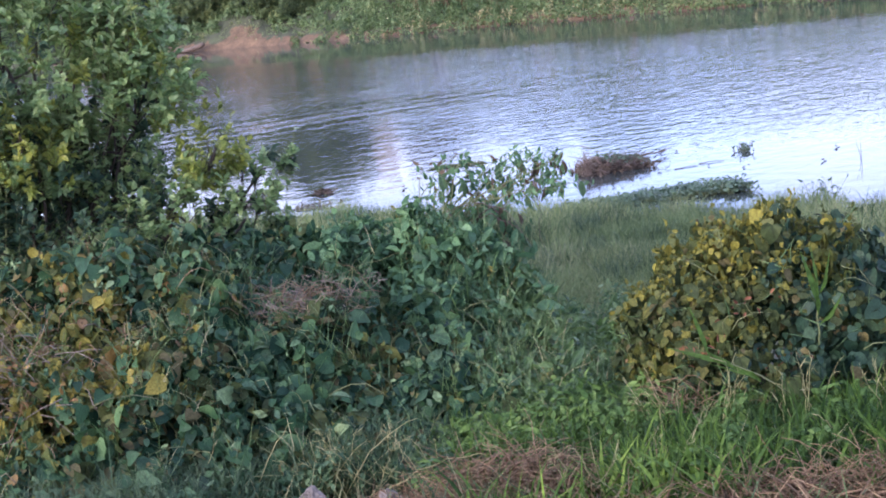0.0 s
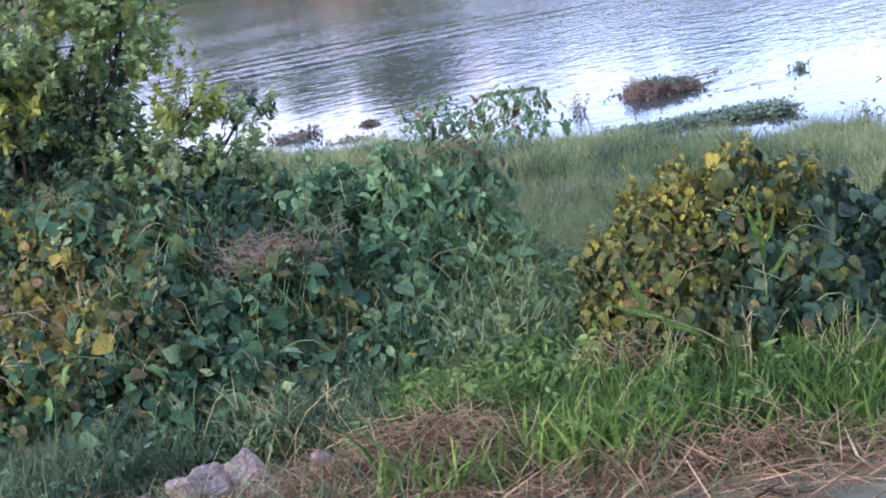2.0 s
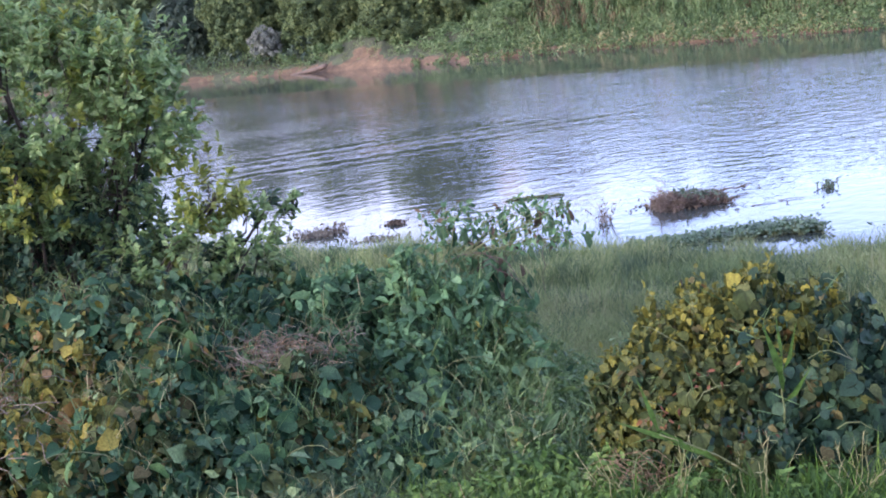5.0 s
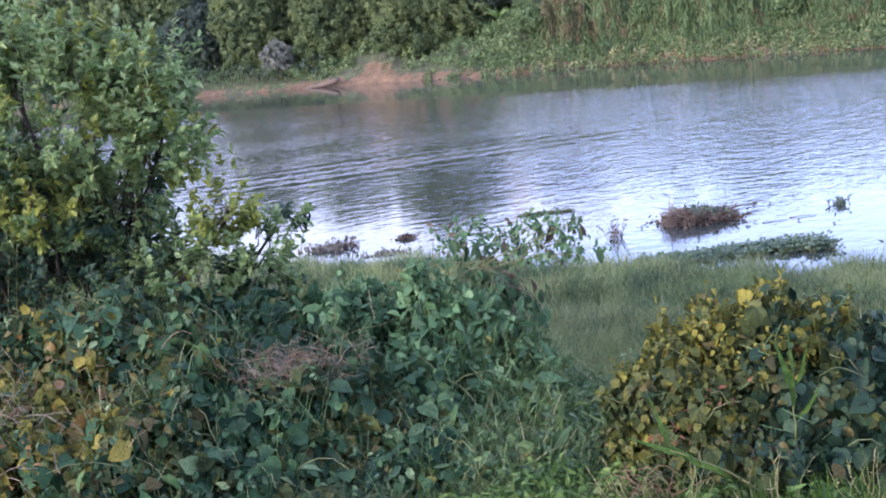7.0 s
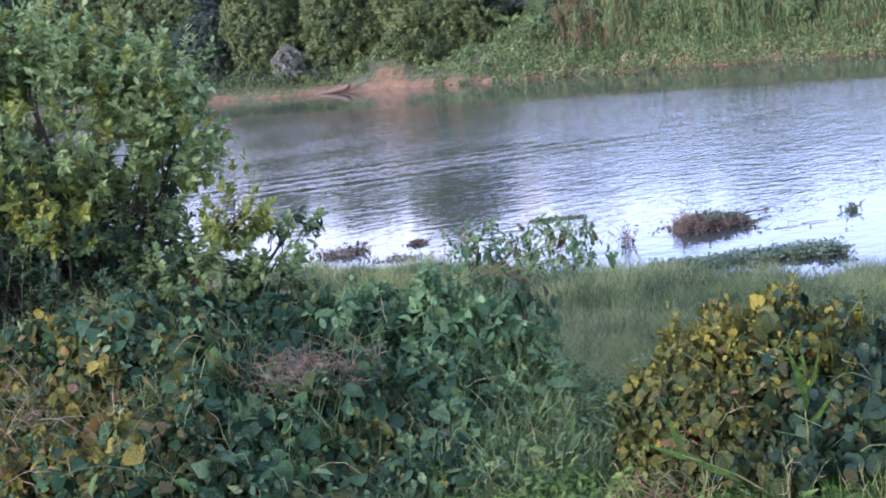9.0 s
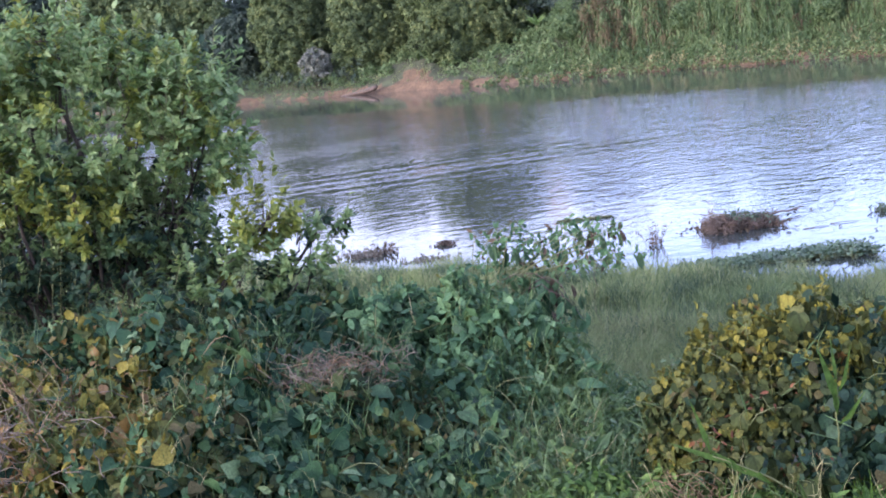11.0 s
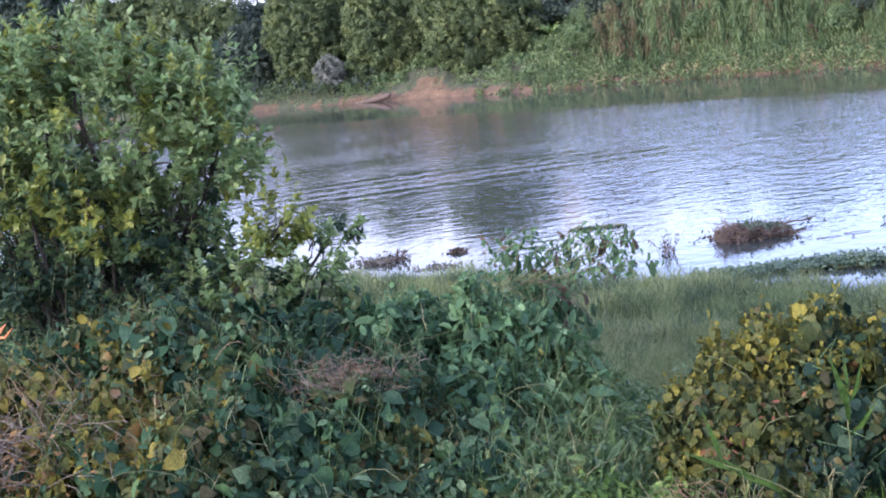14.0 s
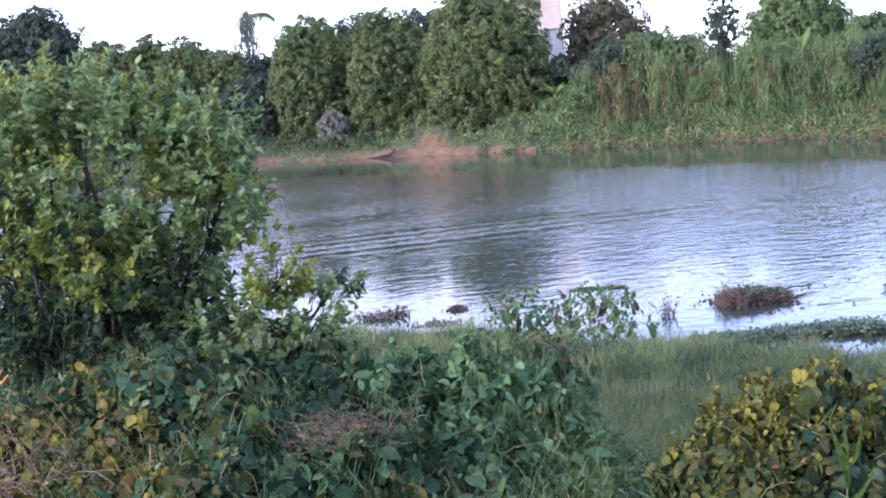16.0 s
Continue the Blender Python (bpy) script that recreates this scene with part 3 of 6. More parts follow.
# the wide carpet of vines
vb = (-1.0, 9.6, 0.5)
vine = thing("vine_thicket", *vb, "dense carpet of broad-leaved vines over the river bank", "vines")
P, D, N, x, y = surface_leaves(110000, (-5.8, 2.2), (7.3, 12.6), mound_h, 0.16, 0.16)
small_ = rng.uniform(0, 1, len(x)) < 0.56 + 0.25 * fnoise(x, y, 0.35, 6.6)
S = np.clip(rng.lognormal(0, 0.30, len(x)) * np.where(small_, 0.046, 0.090), 0.025, 0.17)
big = (fnoise(x, y, 0.5, 9.0) > -0.2)
S = np.where(big, S * 1.15, S * 0.8) * np.where(y < 9.1, 1.08, 1.0)
old = np.exp(-((x + 2.55) / 0.90) ** 2 - ((y - 8.95) / 0.75) ** 2) + 0.18 * fnoise(x, y, 0.45, 2.5) + rng.normal(0, 0.14, len(x))
yel = (old > 0.42) & (rng.uniform(0, 1, len(x)) < 0.72)
och = yel & (rng.uniform(0, 1, len(x)) < 0.08)
stray = (rng.uniform(0, 1, len(x)) < 0.45) & (fnoise(x, y, 0.30, 4.4) > 1.02)
yel |= stray
S = np.where(stray, S * 0.65, S)
hollow = (((x + 2.98) / 0.42) ** 2 + ((y - 8.82) / 0.34) ** 2 < 1) & (rng.uniform(0, 1, len(x)) < 0.85)
hollow |= (((x + 0.74) / 0.42) ** 2 + ((y - 9.48) / 0.28) ** 2 < 1) & (rng.uniform(0, 1, len(x)) < 0.7)
P[hollow, 2] -= 0.38
herb = ~yel & (x > -0.6) & (fnoise(x, y, 0.4, 5.5) * 0.4 + 0.9 * (y - 9.75) + 0.5 * (x + 0.2) > 0.0)
fresh = ~yel & (x > 0.95 + 0.22 * fnoise(x, y, 0.4, 1.9) + rng.normal(0, 0.10, len(x)) - 0.45 * np.clip(9.6 - y, 0, 2))
yel &= ~fresh
part("fresh_leaves", leaves("fresh_leaves", OVAL, rel(P[fresh], vb), D[fresh], N[fresh], S[fresh] * 0.95, M_FRESH, 1.1), vine, "small fresh green weed leaves")
herb &= ~fresh
oval = ~fresh & ~yel & ~herb & (rng.uniform(0, 1, len(x)) < 0.22 + 0.22 * fnoise(x, y, 0.5, 7.7))
hung_leaves("leaves", OVAL, oval, P, D, N, S * 1.1, M_HERB, vb, vine, "small mixed green leaves", 1.3)
herb = herb | oval
tan = ~fresh & ~yel & ~herb & (rng.uniform(0, 1, len(x)) < np.clip(0.45 * old + 0.04, 0.02, 0.3))
hung_leaves("withered_leaves", HEART, tan, P, D, N, S * 0.8, M_TAN, vb, vine, "brownish withering leaves")
herb = herb | tan
oli = ~fresh & ~yel & ~herb & (rng.uniform(0, 1, len(x)) < 0.20 + 0.3 * fnoise(x, y, 0.6, 4.1) + 0.7 * np.clip(old, 0, 1))
hung_leaves("olive_leaves", HEART, oli, P, D, N, S, M_OLIVE, vb, vine, "olive-green leaves")
herb = herb | oli
hung_leaves("leaves", HEART, ~fresh & ~yel & ~herb, P, D, N, S, M_VINE, vb, vine, "dark green heart-shaped leaves")
hung_leaves("narrow_leaves", OVAL, herb & ~oval & ~oli & ~tan, P, unit(D + rng.normal(0, 0.5, D.shape)), N, S * 1.2, M_HERB2, vb, vine, "narrow mid-green leaves", 1.15)
hung_leaves("yellow_leaves", HEART, yel & ~och, P, D, N, S * 0.85, M_GOLD, vb, vine, "yellowing leaves")
hung_leaves("ochre_leaves", HEART, och, P, D, N, S * 0.70, M_OCHRE, vb, vine, "withered ochre leaves")

# single large leaves that stand out of the carpet
lone = [leaves("leaf", HEART, np.zeros((1, 3)), np.array([[0.1 * k, 1, -0.2 * k]]), np.array([[0.2 * k, 0.1, 1.0]]), np.array([1.0]), mt)
        for k, mt in ((0, M_LEAF1), (1, M_LEAF1), (-1, M_LEAF2), (1, M_LEAF3), (0, M_LEAF4))]
pick = rng.permutation(np.nonzero((y < 9.9) & (x > -3.6) & (x < 1.4))[0])[:150]
for q in pick:
    ob = part("leaf", lone[int(rng.choice(4, p=[0.48, 0.36, 0.16, 0.0]))], vine)
    dv, nv = Vector(D[q]), Vector(N[q])
    xv = dv.cross(nv).normalized()
    m3 = Matrix((xv, dv, xv.cross(dv))).transposed()
    sz = float(rng.uniform(0.10, 0.165))
    ob.matrix_basis = Matrix.LocRotScale(Vector(P[q] + 0.035 * N[q]) - Vector(vb), m3.to_quaternion(), (sz, sz, sz))

q = rng.choice(len(x), 240, replace=False)
sprigs(P[q], N[q], 0.06, 0.20, 0.06, M_HERB, vb, vine, "young green shoots")
gold = np.nonzero(yel)[0]
q2 = rng.choice(gold, min(110, len(gold)), replace=False)
sprigs(P[q2], N[q2], 0.05, 0.16, 0.05, M_GOLD, vb, vine, "yellow young shoots")

# runners and stalks among the leaves
runs = []
for q in rng.choice(len(x), 260, replace=False):
    a = P[q] - np.array(vb)
    b = a + rng.normal(0, 0.22, 3) * np.array([1, 1, 0.6]) + np.array([0, -0.05, 0.03])
    runs.append(bend(a, b, rng.uniform(0.02, 0.12), 0.004, 0.002, 5, 0.012))
part("runner_tangle", tubes("runner_tangle", runs, M_STEM, 4), vine, "thin trailing stems")

# tangled pale stems in the yellowing flank
runs = []
for i in range(170):
    rx_, ry_ = rng.normal(-2.75, 0.5), rng.normal(8.9, 0.4)
    a = np.array([rx_, ry_, float(ground_z(rx_, ry_)) + float(mound_h(np.array([rx_]), np.array([ry_]))[0]) + rng.uniform(-0.05, 0.05)]) - np.array(vb)
    runs.append(bend(a, a + np.array([rng.normal(0, 0.14), rng.normal(-0.05, 0.1), rng.normal(0.02, 0.18)]), rng.uniform(0.0, 0.08), 0.0035, 0.002, 5, 0.015))
part("runner_tangle", tubes("runner_tangle", runs, M_STRAW, 4), vine, "dry brown stems")

# dead twigs that show through a hollow of the carpet
tb = (-0.76, 9.46, 1.40)
twigs = thing("dead_twig_heap", *tb, "tangle of dead greyish-brown twigs and stalks in the vines", "twigs")
lines = []
for i in range(190):
    a = np.array([rng.normal(0, 0.24), rng.normal(0.05, 0.14), rng.uniform(-0.05, 0.16)])
    dr = unit(np.array([rng.normal(0, 1), rng.normal(-0.3, 0.6), rng.normal(0.15, 0.4)]))
    lines.append(bend(a, a + dr * rng.uniform(0.12, 0.42), rng.uniform(-0.05, 0.10), 0.0032, 0.0014, 6, 0.016))
part("twig_tangle", tubes("twig_tangle", lines[:110], M_TWIG, 4), twigs)
part("stalk_tangle", tubes("stalk_tangle", lines[110:], M_STRAW, 4), twigs, "pale tan dead stalks")

# the second dead patch, on the left flank
tb = (-2.98, 8.80, 1.32)
twigs2 = thing("dead_vine_patch", *tb, "collapsed reddish-brown dead vines and stalks", "dead vines")
lines = []
for i in range(260):
    a = np.array([rng.normal(0, 0.40), rng.normal(0.0, 0.28), rng.uniform(-0.15, 0.28)])
    dr = unit(np.array([rng.normal(0, 1), rng.normal(-0.2, 0.6), rng.normal(0.1, 0.6)]))
    lines.append(bend(a, a + dr * rng.uniform(0.12, 0.40), rng.uniform(-0.02, 0.06), 0.0045, 0.002, 5, 0.012))
part("stalk_tangle", tubes("stalk_tangle", lines, M_TWIG, 4), twigs2)
n = 500
q = np.stack([rng.normal(0, 0.42, n), rng.normal(0, 0.3, n), rng.uniform(-0.2, 0.22, n)], 1)
part("dead_leaves", leaves("dead_leaves", OVAL, q, rng.normal(0, 1, (n, 3)), rng.normal(0, 1, (n, 3)) + np.array([0, -0.4, 0.6]), rng.uniform(0.04, 0.09, n), M_RUST), twigs2, "curled rust-brown leaves")

# broken branch with torn orange wood
ob_ = (-3.24, 9.6, 1.90)
branch = thing("broken_branch", *ob_, "broken branch with freshly torn orange wood", "branch")
part("stub", tubes("stub", [[(0.02, 0.02, -0.25, 0.020), (0.0, 0.0, -0.06, 0.022), (-0.02, -0.01, 0.06, 0.025), (0.05, -0.02, 0.14, 0.018), (0.12, -0.03, 0.20, 0.004)],
                            [(0.0, 0, 0.02, 0.020), (-0.08, -0.02, 0.08, 0.012), (-0.16, -0.03, 0.13, 0.003)],
                            [(0.03, 0, 0.10, 0.014), (0.10, -0.03, 0.10, 0.010), (0.17, -0.05, 0.17, 0.002)]],
                  rough_mat("torn_wood", [(0.36, 0.12, 0.04), (0.55, 0.20, 0.08), (0.68, 0.33, 0.16)], 10, 80, 0.8, 0.4, 0.004), 6), branch)


# the yellowing dome of vines
def dome_leaves(n, domes, deep=0.11):
    P, N = [], []
    per = n // len(domes)
    for (cx_, cy_, cz_, rx, ry, rz) in domes:
        v = unit(rng.normal(0, 1, (per, 3)))
        v[:, 2] = np.where(v[:, 2] < -0.25, -v[:, 2], v[:, 2])
        bump_ = 1 + 0.08 * fnoise(v[:, 0] * 3 + cx_, v[:, 2] * 3 + v[:, 1], 0.5, 2.0) + 0.06 * fnoise(v[:, 0] * 3, v[:, 2] * 4, 0.22, 7.0) - 0.16 * np.clip(fnoise(v[:, 0] * 3 + cx_, v[:, 2] * 3, 0.26, 4.0) - 0.4, 0, 1)
        p = np.array([cx_, cy_, cz_]) + v * np.array([rx, ry, rz]) * bump_[:, None]
        nr = unit(v / np.array([rx, ry, rz]))
        p = p - nr * rng.exponential(deep, per)[:, None]
        P.append(p)
        N.append(nr)
    P, N = np.concatenate(P), np.concatenate(N)
    inside = np.zeros(len(P), bool)
    for (cx_, cy_, cz_, rx, ry, rz) in domes:
        inside |= np.sum(((P - np.array([cx_, cy_, cz_])) / np.array([rx, ry, rz])) ** 2, 1) < 0.62
    ok = ~inside & (P[:, 2] > ground_z(P[:, 0], P[:, 1]) + 0.03)
    P, N = P[ok], N[ok]
    m = len(P)
    D = unit(np.stack([N[:, 0] * 0.3, N[:, 1] * 0.3, np.full(m, -0.9)], 1) + rng.normal(0, 0.40, (m, 3)))
    N = unit(N + rng.normal(0, 0.62, (m, 3)) + np.array([0, -0.1, 0.2]))
    return P, D, N


db = (2.55, 8.35, 0.55)
dome = thing("vine_mound", *db, "rounded mound of broad-leaved vine, partly yellowed", "vines")
P, D, N = dome_leaves(44000, [(2.55, 8.45, 0.78, 1.06, 0.98, 1.12), (3.45, 8.2, 0.60, 0.98, 0.88, 0.98), (1.98, 8.5, 0.74, 0.60, 0.68, 0.98)], 0.17)
S = np.clip(rng.lognormal(0, 0.30, len(P)) * np.where(rng.uniform(0, 1, len(P)) < 0.6, 0.046, 0.086), 0.028, 0.16) * np.clip(0.62 + 0.30 * (P[:, 0] - 1.6), 0.72, 1.05)
tone = (2.45 - P[:, 0]) * 0.9 + (P[:, 2] - 1.45) * 0.6 + 0.35 * fnoise(P[:, 0], P[:, 2] + P[:, 1], 0.4, 3.3) + rng.normal(0, 0.18, len(P))
yel = (tone > 0.60) | ((P[:, 2] > 1.55) & (P[:, 0] < 3.0) & (rng.uniform(0, 1, len(P)) < 0.48 + 0.5 * fnoise(P[:, 0], P[:, 1], 0.25, 2.0)))
tan = (rng.uniform(0, 1, len(P)) < np.where(P[:, 0] < 2.7, 0.08, 0.03)) & ~yel
olv = (tone > 0.0) & ~yel & ~tan
hung_leaves("withered_leaves", HEART, tan, P, D, N, S * 0.85, M_TAN, db, dome, "brownish withering leaves")
och = yel & (rng.uniform(0, 1, len(P)) < 0.02) | (rng.uniform(0, 1, len(P)) < 0.003)
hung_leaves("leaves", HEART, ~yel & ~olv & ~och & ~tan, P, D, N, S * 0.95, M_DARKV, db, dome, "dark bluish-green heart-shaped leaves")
hung_leaves("olive_leaves", HEART, olv & ~och, P, D, N, S * 0.95, M_OLIVE, db, dome, "olive-green heart-shaped leaves")
hung_leaves("yellow_leaves", HEART, yel & ~och, P, D, N, S * 0.72, M_VINE2, db, dome, "yellowing leaves")
hung_leaves("ochre_leaves", HEART, och, P, D, N, S * 0.62, M_OCHRE, db, dome, "ochre and orange leaves")
pick = rng.permutation(np.nonzero((P[:, 1] < 8.3) & (P[:, 2] > 0.95))[0])[:110]
for q in pick:
    ty = P[q, 0] + rng.normal(0, 0.25)
    ob = part("leaf", lone[4 if ty > 2.75 else (2 if ty > 1.9 else 3)], dome)
    dv, nv = Vector(D[q]), Vector(N[q])
    xv = dv.cross(nv).normalized()
    m3 = Matrix((xv, dv, xv.cross(dv))).transposed()
    sz = float(rng.uniform(0.10, 0.165)) * (1.0 if ty > 2.4 else 0.75)
    ob.matrix_basis = Matrix.LocRotScale(Vector(P[q] + 0.04 * N[q]) - Vector(db), m3.to_quaternion(), (sz, sz, sz))
top = np.nonzero(P[:, 2] > 1.35)[0]
q = rng.choice(top, 260, replace=False)
lef = P[q, 0] < 2.75
sprigs(P[q[lef]], N[q[lef]], 0.04, 0.14, 0.05, M_VINE2, db, dome, "yellow-green young shoots")
sprigs(P[q[~lef]], N[q[~lef]], 0.04, 0.12, 0.055, M_OLIVE, db, dome, "olive young shoots")
# dead reddish leaves caught low in the front
n = 36
which = rng.integers(0, 3, n)
cc = np.array([(2.19, 7.50, 1.20), (1.80, 7.62, 1.32), (2.06, 7.58, 1.52)])[which] + rng.normal(0, 1, (n, 3)) * np.array([0.10, 0.05, 0.05])
part("dead_leaves", leaves("dead_leaves", OVAL, rel(cc, db), rng.normal(0, 1, (n, 3)), rng.normal(0, 1, (n, 3)) + np.array([0, -1.0, 0.3]), rng.uniform(0.025, 0.055, n), M_RED), dome, "withered red-brown leaves")
lines = []
for i in range(70):
    v = unit(rng.normal(0, 1, 3) * np.array([1, 1, 0.6]))
    v[1] = -abs(v[1])
    a = np.array([2.55, 8.4, 0.8]) + v * np.array([1.08, 0.95, 1.1]) - np.array(db)
    if a[2] < -0.3:
        continue
    lines.append(bend(a, a + np.array([rng.normal(0, 0.2), -0.04, rng.normal(-0.05, 0.15)]), 0.05, 0.004, 0.002, 5, 0.015))
part("runner_tangle", tubes("runner_tangle", lines, M_STEM, 4), dome, "thin trailing stems")


# thin blades and stalks that hang and lean over the mound
n = 200
v = unit(np.stack([rng.normal(-0.2, 0.7, n), -np.abs(rng.normal(0.5, 0.5, n)), rng.uniform(-0.1, 0.9, n)], 1))
P = np.array([2.45, 8.45, 0.75]) + v * np.array([1.20, 1.02, 1.12])
over = leaves("over_growth", LANCE, rel(P, db), rng.normal(0, 0.6, (n, 3)) + np.array([-0.1, -0.2, 0.35]), rng.normal(0, 0.5, (n, 3)) + np.array([0, -1, 0.4]), rng.uniform(0.10, 0.28, n), M_FRESH, 0.09)
part("blade_tangle", over, dome, "thin green blades growing over the leaves")


# tall reed shoots that lean out of the mound
def reed_shoot(base, tip_dir, h, leaf_n, label):
    t = thing("reed_shoot", *base, label, "reed", "reed shoots")
    d_ = unit(np.array(tip_dir, float))
    top = d_ * h
    part("stem", tubes("stem", [bend((0, 0, 0), top, 0.03, 0.006, 0.003, 6, 0.005)], M_STEM, 5), t)
    for i in range(leaf_n):
        u = 0.35 + 0.65 * i / max(leaf_n - 1, 1)
        ang = rng.uniform(0, 6.28)
        dd_ = unit(d_ * 0.9 + np.array([math.cos(ang) * 0.5, math.sin(ang) * 0.35, 0.25]))
        L = rng.uniform(0.22, 0.38)
        part("blade", leaves("blade", LANCE, np.array([top * u]), np.array([dd_]), np.array([[0.2, -1, 0.3]]), np.array([L]), M_BLADE, 0.42), t)
    return t


reed_shoot((2.40, 7.40, 1.28), (0.02, -0.05, 1), 0.36, 5, "upright bright green reed shoot in front of the vine mound")
reed_shoot((2.18, 7.30, 1.02), (-0.75, -0.15, 0.50), 0.62, 5, "leaning pale green reed shoot across the vine mound")
reed_shoot((3.05, 7.35, 1.0), (0.3, -0.2, 0.9), 0.50, 4, "thin green reed shoot beside the vine mound")


# the tall herb with drooping leaves
hb = (0.95, 11.15, 0.45)
herb_t = thing("tall_herb", *hb, "tall leafy herb with arching stems and drooping leaves", "shrub")
stems, LP, LD, LN, LS, AP, AD, AN, AS = [], [], [], [], [], [], [], [], []


def along(ln, u):
    k = u * (len(ln) - 1)
    i0 = min(int(k), len(ln) - 2)
    return ln[i0, :3] + (ln[i0 + 1, :3] - ln[i0, :3]) * (k - i0)


# upright leafy stems
for i in range(120):
    tx = rng.uniform(-0.95, 1.2)
    tz = float(np.interp(tx, [-0.95, -0.45, 0.0, 0.33, 0.6, 0.85, 1.2], [1.40, 1.55, 1.76, 1.90, 1.86, 1.74, 1.30])) - rng.uniform(0, 1) ** 1.3 * 0.60
    a = np.array([np.clip(0.75 * tx + rng.normal(0, 0.14), -0.8, 0.95), 11.12 + rng.normal(0, 0.18), 0.45])
    b = np.array([tx, 11.0 + rng.normal(0, 0.26), tz])
    ln = bend(a - hb, b - hb, 0.06, 0.007, 0.0025, 9, 0.02)
    stems.append(ln)
    for u in np.linspace(0.42, 1.0, 13 if tx < 0.5 else 9):
        p = along(ln, u)
        for c in range(2):
            an = rng.uniform(0, 6.28)
            o = np.array([math.cos(an), math.sin(an), 0])
            LP.append(p + o * rng.uniform(0.0, 0.05))
            LD.append(unit(o + np.array([0, 0, rng.uniform(-0.9, 0.4)])))
            LN.append(np.array([-o[0] * 0.3, -o[1] * 0.3, 1]) + rng.normal(0, 0.35, 3))
            LS.append(rng.uniform(0.055, 0.125) * (1.2 - 0.45 * u))
    for c in range(4):
        LP.append(ln[-1, :3])
        LD.append(unit(np.array([rng.normal(0, 0.5), rng.normal(0, 0.4), 0.8])))
        LN.append(rng.normal(0, 1, 3))
        LS.append(rng.uniform(0.04, 0.08))
# thin branches that arch over to one side, with drooping leaves
for i in range(46):
    a = np.array([rng.uniform(0.20, 0.85), 11.1 + rng.normal(0, 0.14), rng.uniform(1.2, 1.7)])
    b = np.array([rng.uniform(0.35, 1.72), 11.0 + rng.normal(0, 0.18), 0.0])
    b[2] = np.interp(b[0], [0.3, 1.0, 1.72], [2.20, 2.20, 2.10]) - rng.uniform(0, 1) ** 1.5 * 0.30
    ln = bend(a - hb, b - hb, rng.uniform(0.06, 0.18), 0.006, 0.002, 9, 0.012)
    stems.append(ln)
    tip = ln[-1, :3]
    dr = bend(tip, tip + np.array([rng.normal(0.05, 0.06), rng.normal(0, 0.05), -rng.uniform(0.02, 0.38) * rng.uniform(0, 1)]), 0.02, 0.002, 0.0012, 6, 0.008)
    stems.append(dr)
    for lnn, us, m in ((ln, np.linspace(0.45, 1.0, 6), 1 + (i % 3 == 0)), (dr, np.linspace(0.1, 1.0, 5), 1)):
        for u in us:
            p = along(lnn, u)
            for c in range(m):
                o = np.array([rng.normal(0, 0.45), rng.normal(0, 0.35), 0])
                q = (AP, AD, AN, AS) if rng.uniform() < 0.12 else (LP, LD, LN, LS)
                q[0].append(p)
                q[1].append(unit(o + np.array([0, 0, -rng.uniform(0.2, 1.1) if rng.uniform() < 0.75 else 0.5])))
                q[2].append(np.array([rng.normal(0, 0.6), -1, 0.2]))
                q[3].append(rng.uniform(0.035, 0.078))
for ln in stems:
    part("stem", tubes("stem", [ln], M_STEM, 4), herb_t)
part("leaves", leaves("leaves", OVAL, LP, LD, LN, np.array(LS), M_HERB2, 1.0), herb_t)
part("withered_leaves", leaves("withered_leaves", OVAL, AP, AD, AN, np.array(AS), M_DEAD, 0.9), herb_t, "withered brown leaves")
# long brown-green leaves that hang straight down
for i in range(24):
    ln = stems[int(rng.integers(120, len(stems)))]
    p = ln[int(rng.integers(len(ln) // 2, len(ln))), :3]
    part("hanging_leaf", leaves("hanging_leaf", OVAL, np.array([p]), np.array([[rng.normal(0, 0.18), rng.normal(0, 0.15), -1]]), np.array([[rng.normal(0, 0.5), -1, 0.1]]),
                                np.array([rng.uniform(0.10, 0.17)]), M_HERB if rng.uniform() < 0.75 else M_DEAD, 0.95), herb_t)
# drooping side shoots with large limp leaves
for i in range(12):
    a = np.array([rng.uniform(0.45, 0.95), 10.95 + rng.normal(0, 0.1), rng.uniform(1.60, 1.85)])
    b = np.array([a[0] + rng.uniform(0.15, 0.5), a[1] + rng.normal(-0.1, 0.1), rng.uniform(1.25, 1.65)])
    ln = bend(a - hb, b - hb, rng.uniform(0.08, 0.16), 0.005, 0.0025, 8, 0.012)
    part("drooping_shoot", tubes("drooping_shoot", [ln], M_WET if i % 2 else M_STEM, 4), herb_t)
    for u in np.linspace(0.25, 1.0, 5):
        part("hanging_leaf", leaves("hanging_leaf", OVAL, np.array([along(ln, u)]), np.array([[rng.normal(0, 0.25), rng.normal(0, 0.2), -1]]), np.array([[rng.normal(0, 0.7), -1, 0.2]]),
                                    np.array([rng.uniform(0.09, 0.19)]), (M_HERB, M_VINE, M_HERB2, M_DEAD)[int(rng.choice(4, p=[0.4, 0.25, 0.2, 0.15]))], 1.05), herb_t)
lines = [bend(np.array((1.30, 11.0, 2.0)) - hb, np.array((1.34, 10.95, 1.35)) - hb, 0.0, 0.004, 0.002, 8, 0.03),
         bend(np.array((1.02, 11.0, 1.75)) - hb, np.array((1.05, 10.95, 1.25)) - hb, 0.0, 0.004, 0.002, 8, 0.03)]
part("dry_stem", tubes("dry_stem", lines, M_WET, 5), herb_t, "dry dark stems")


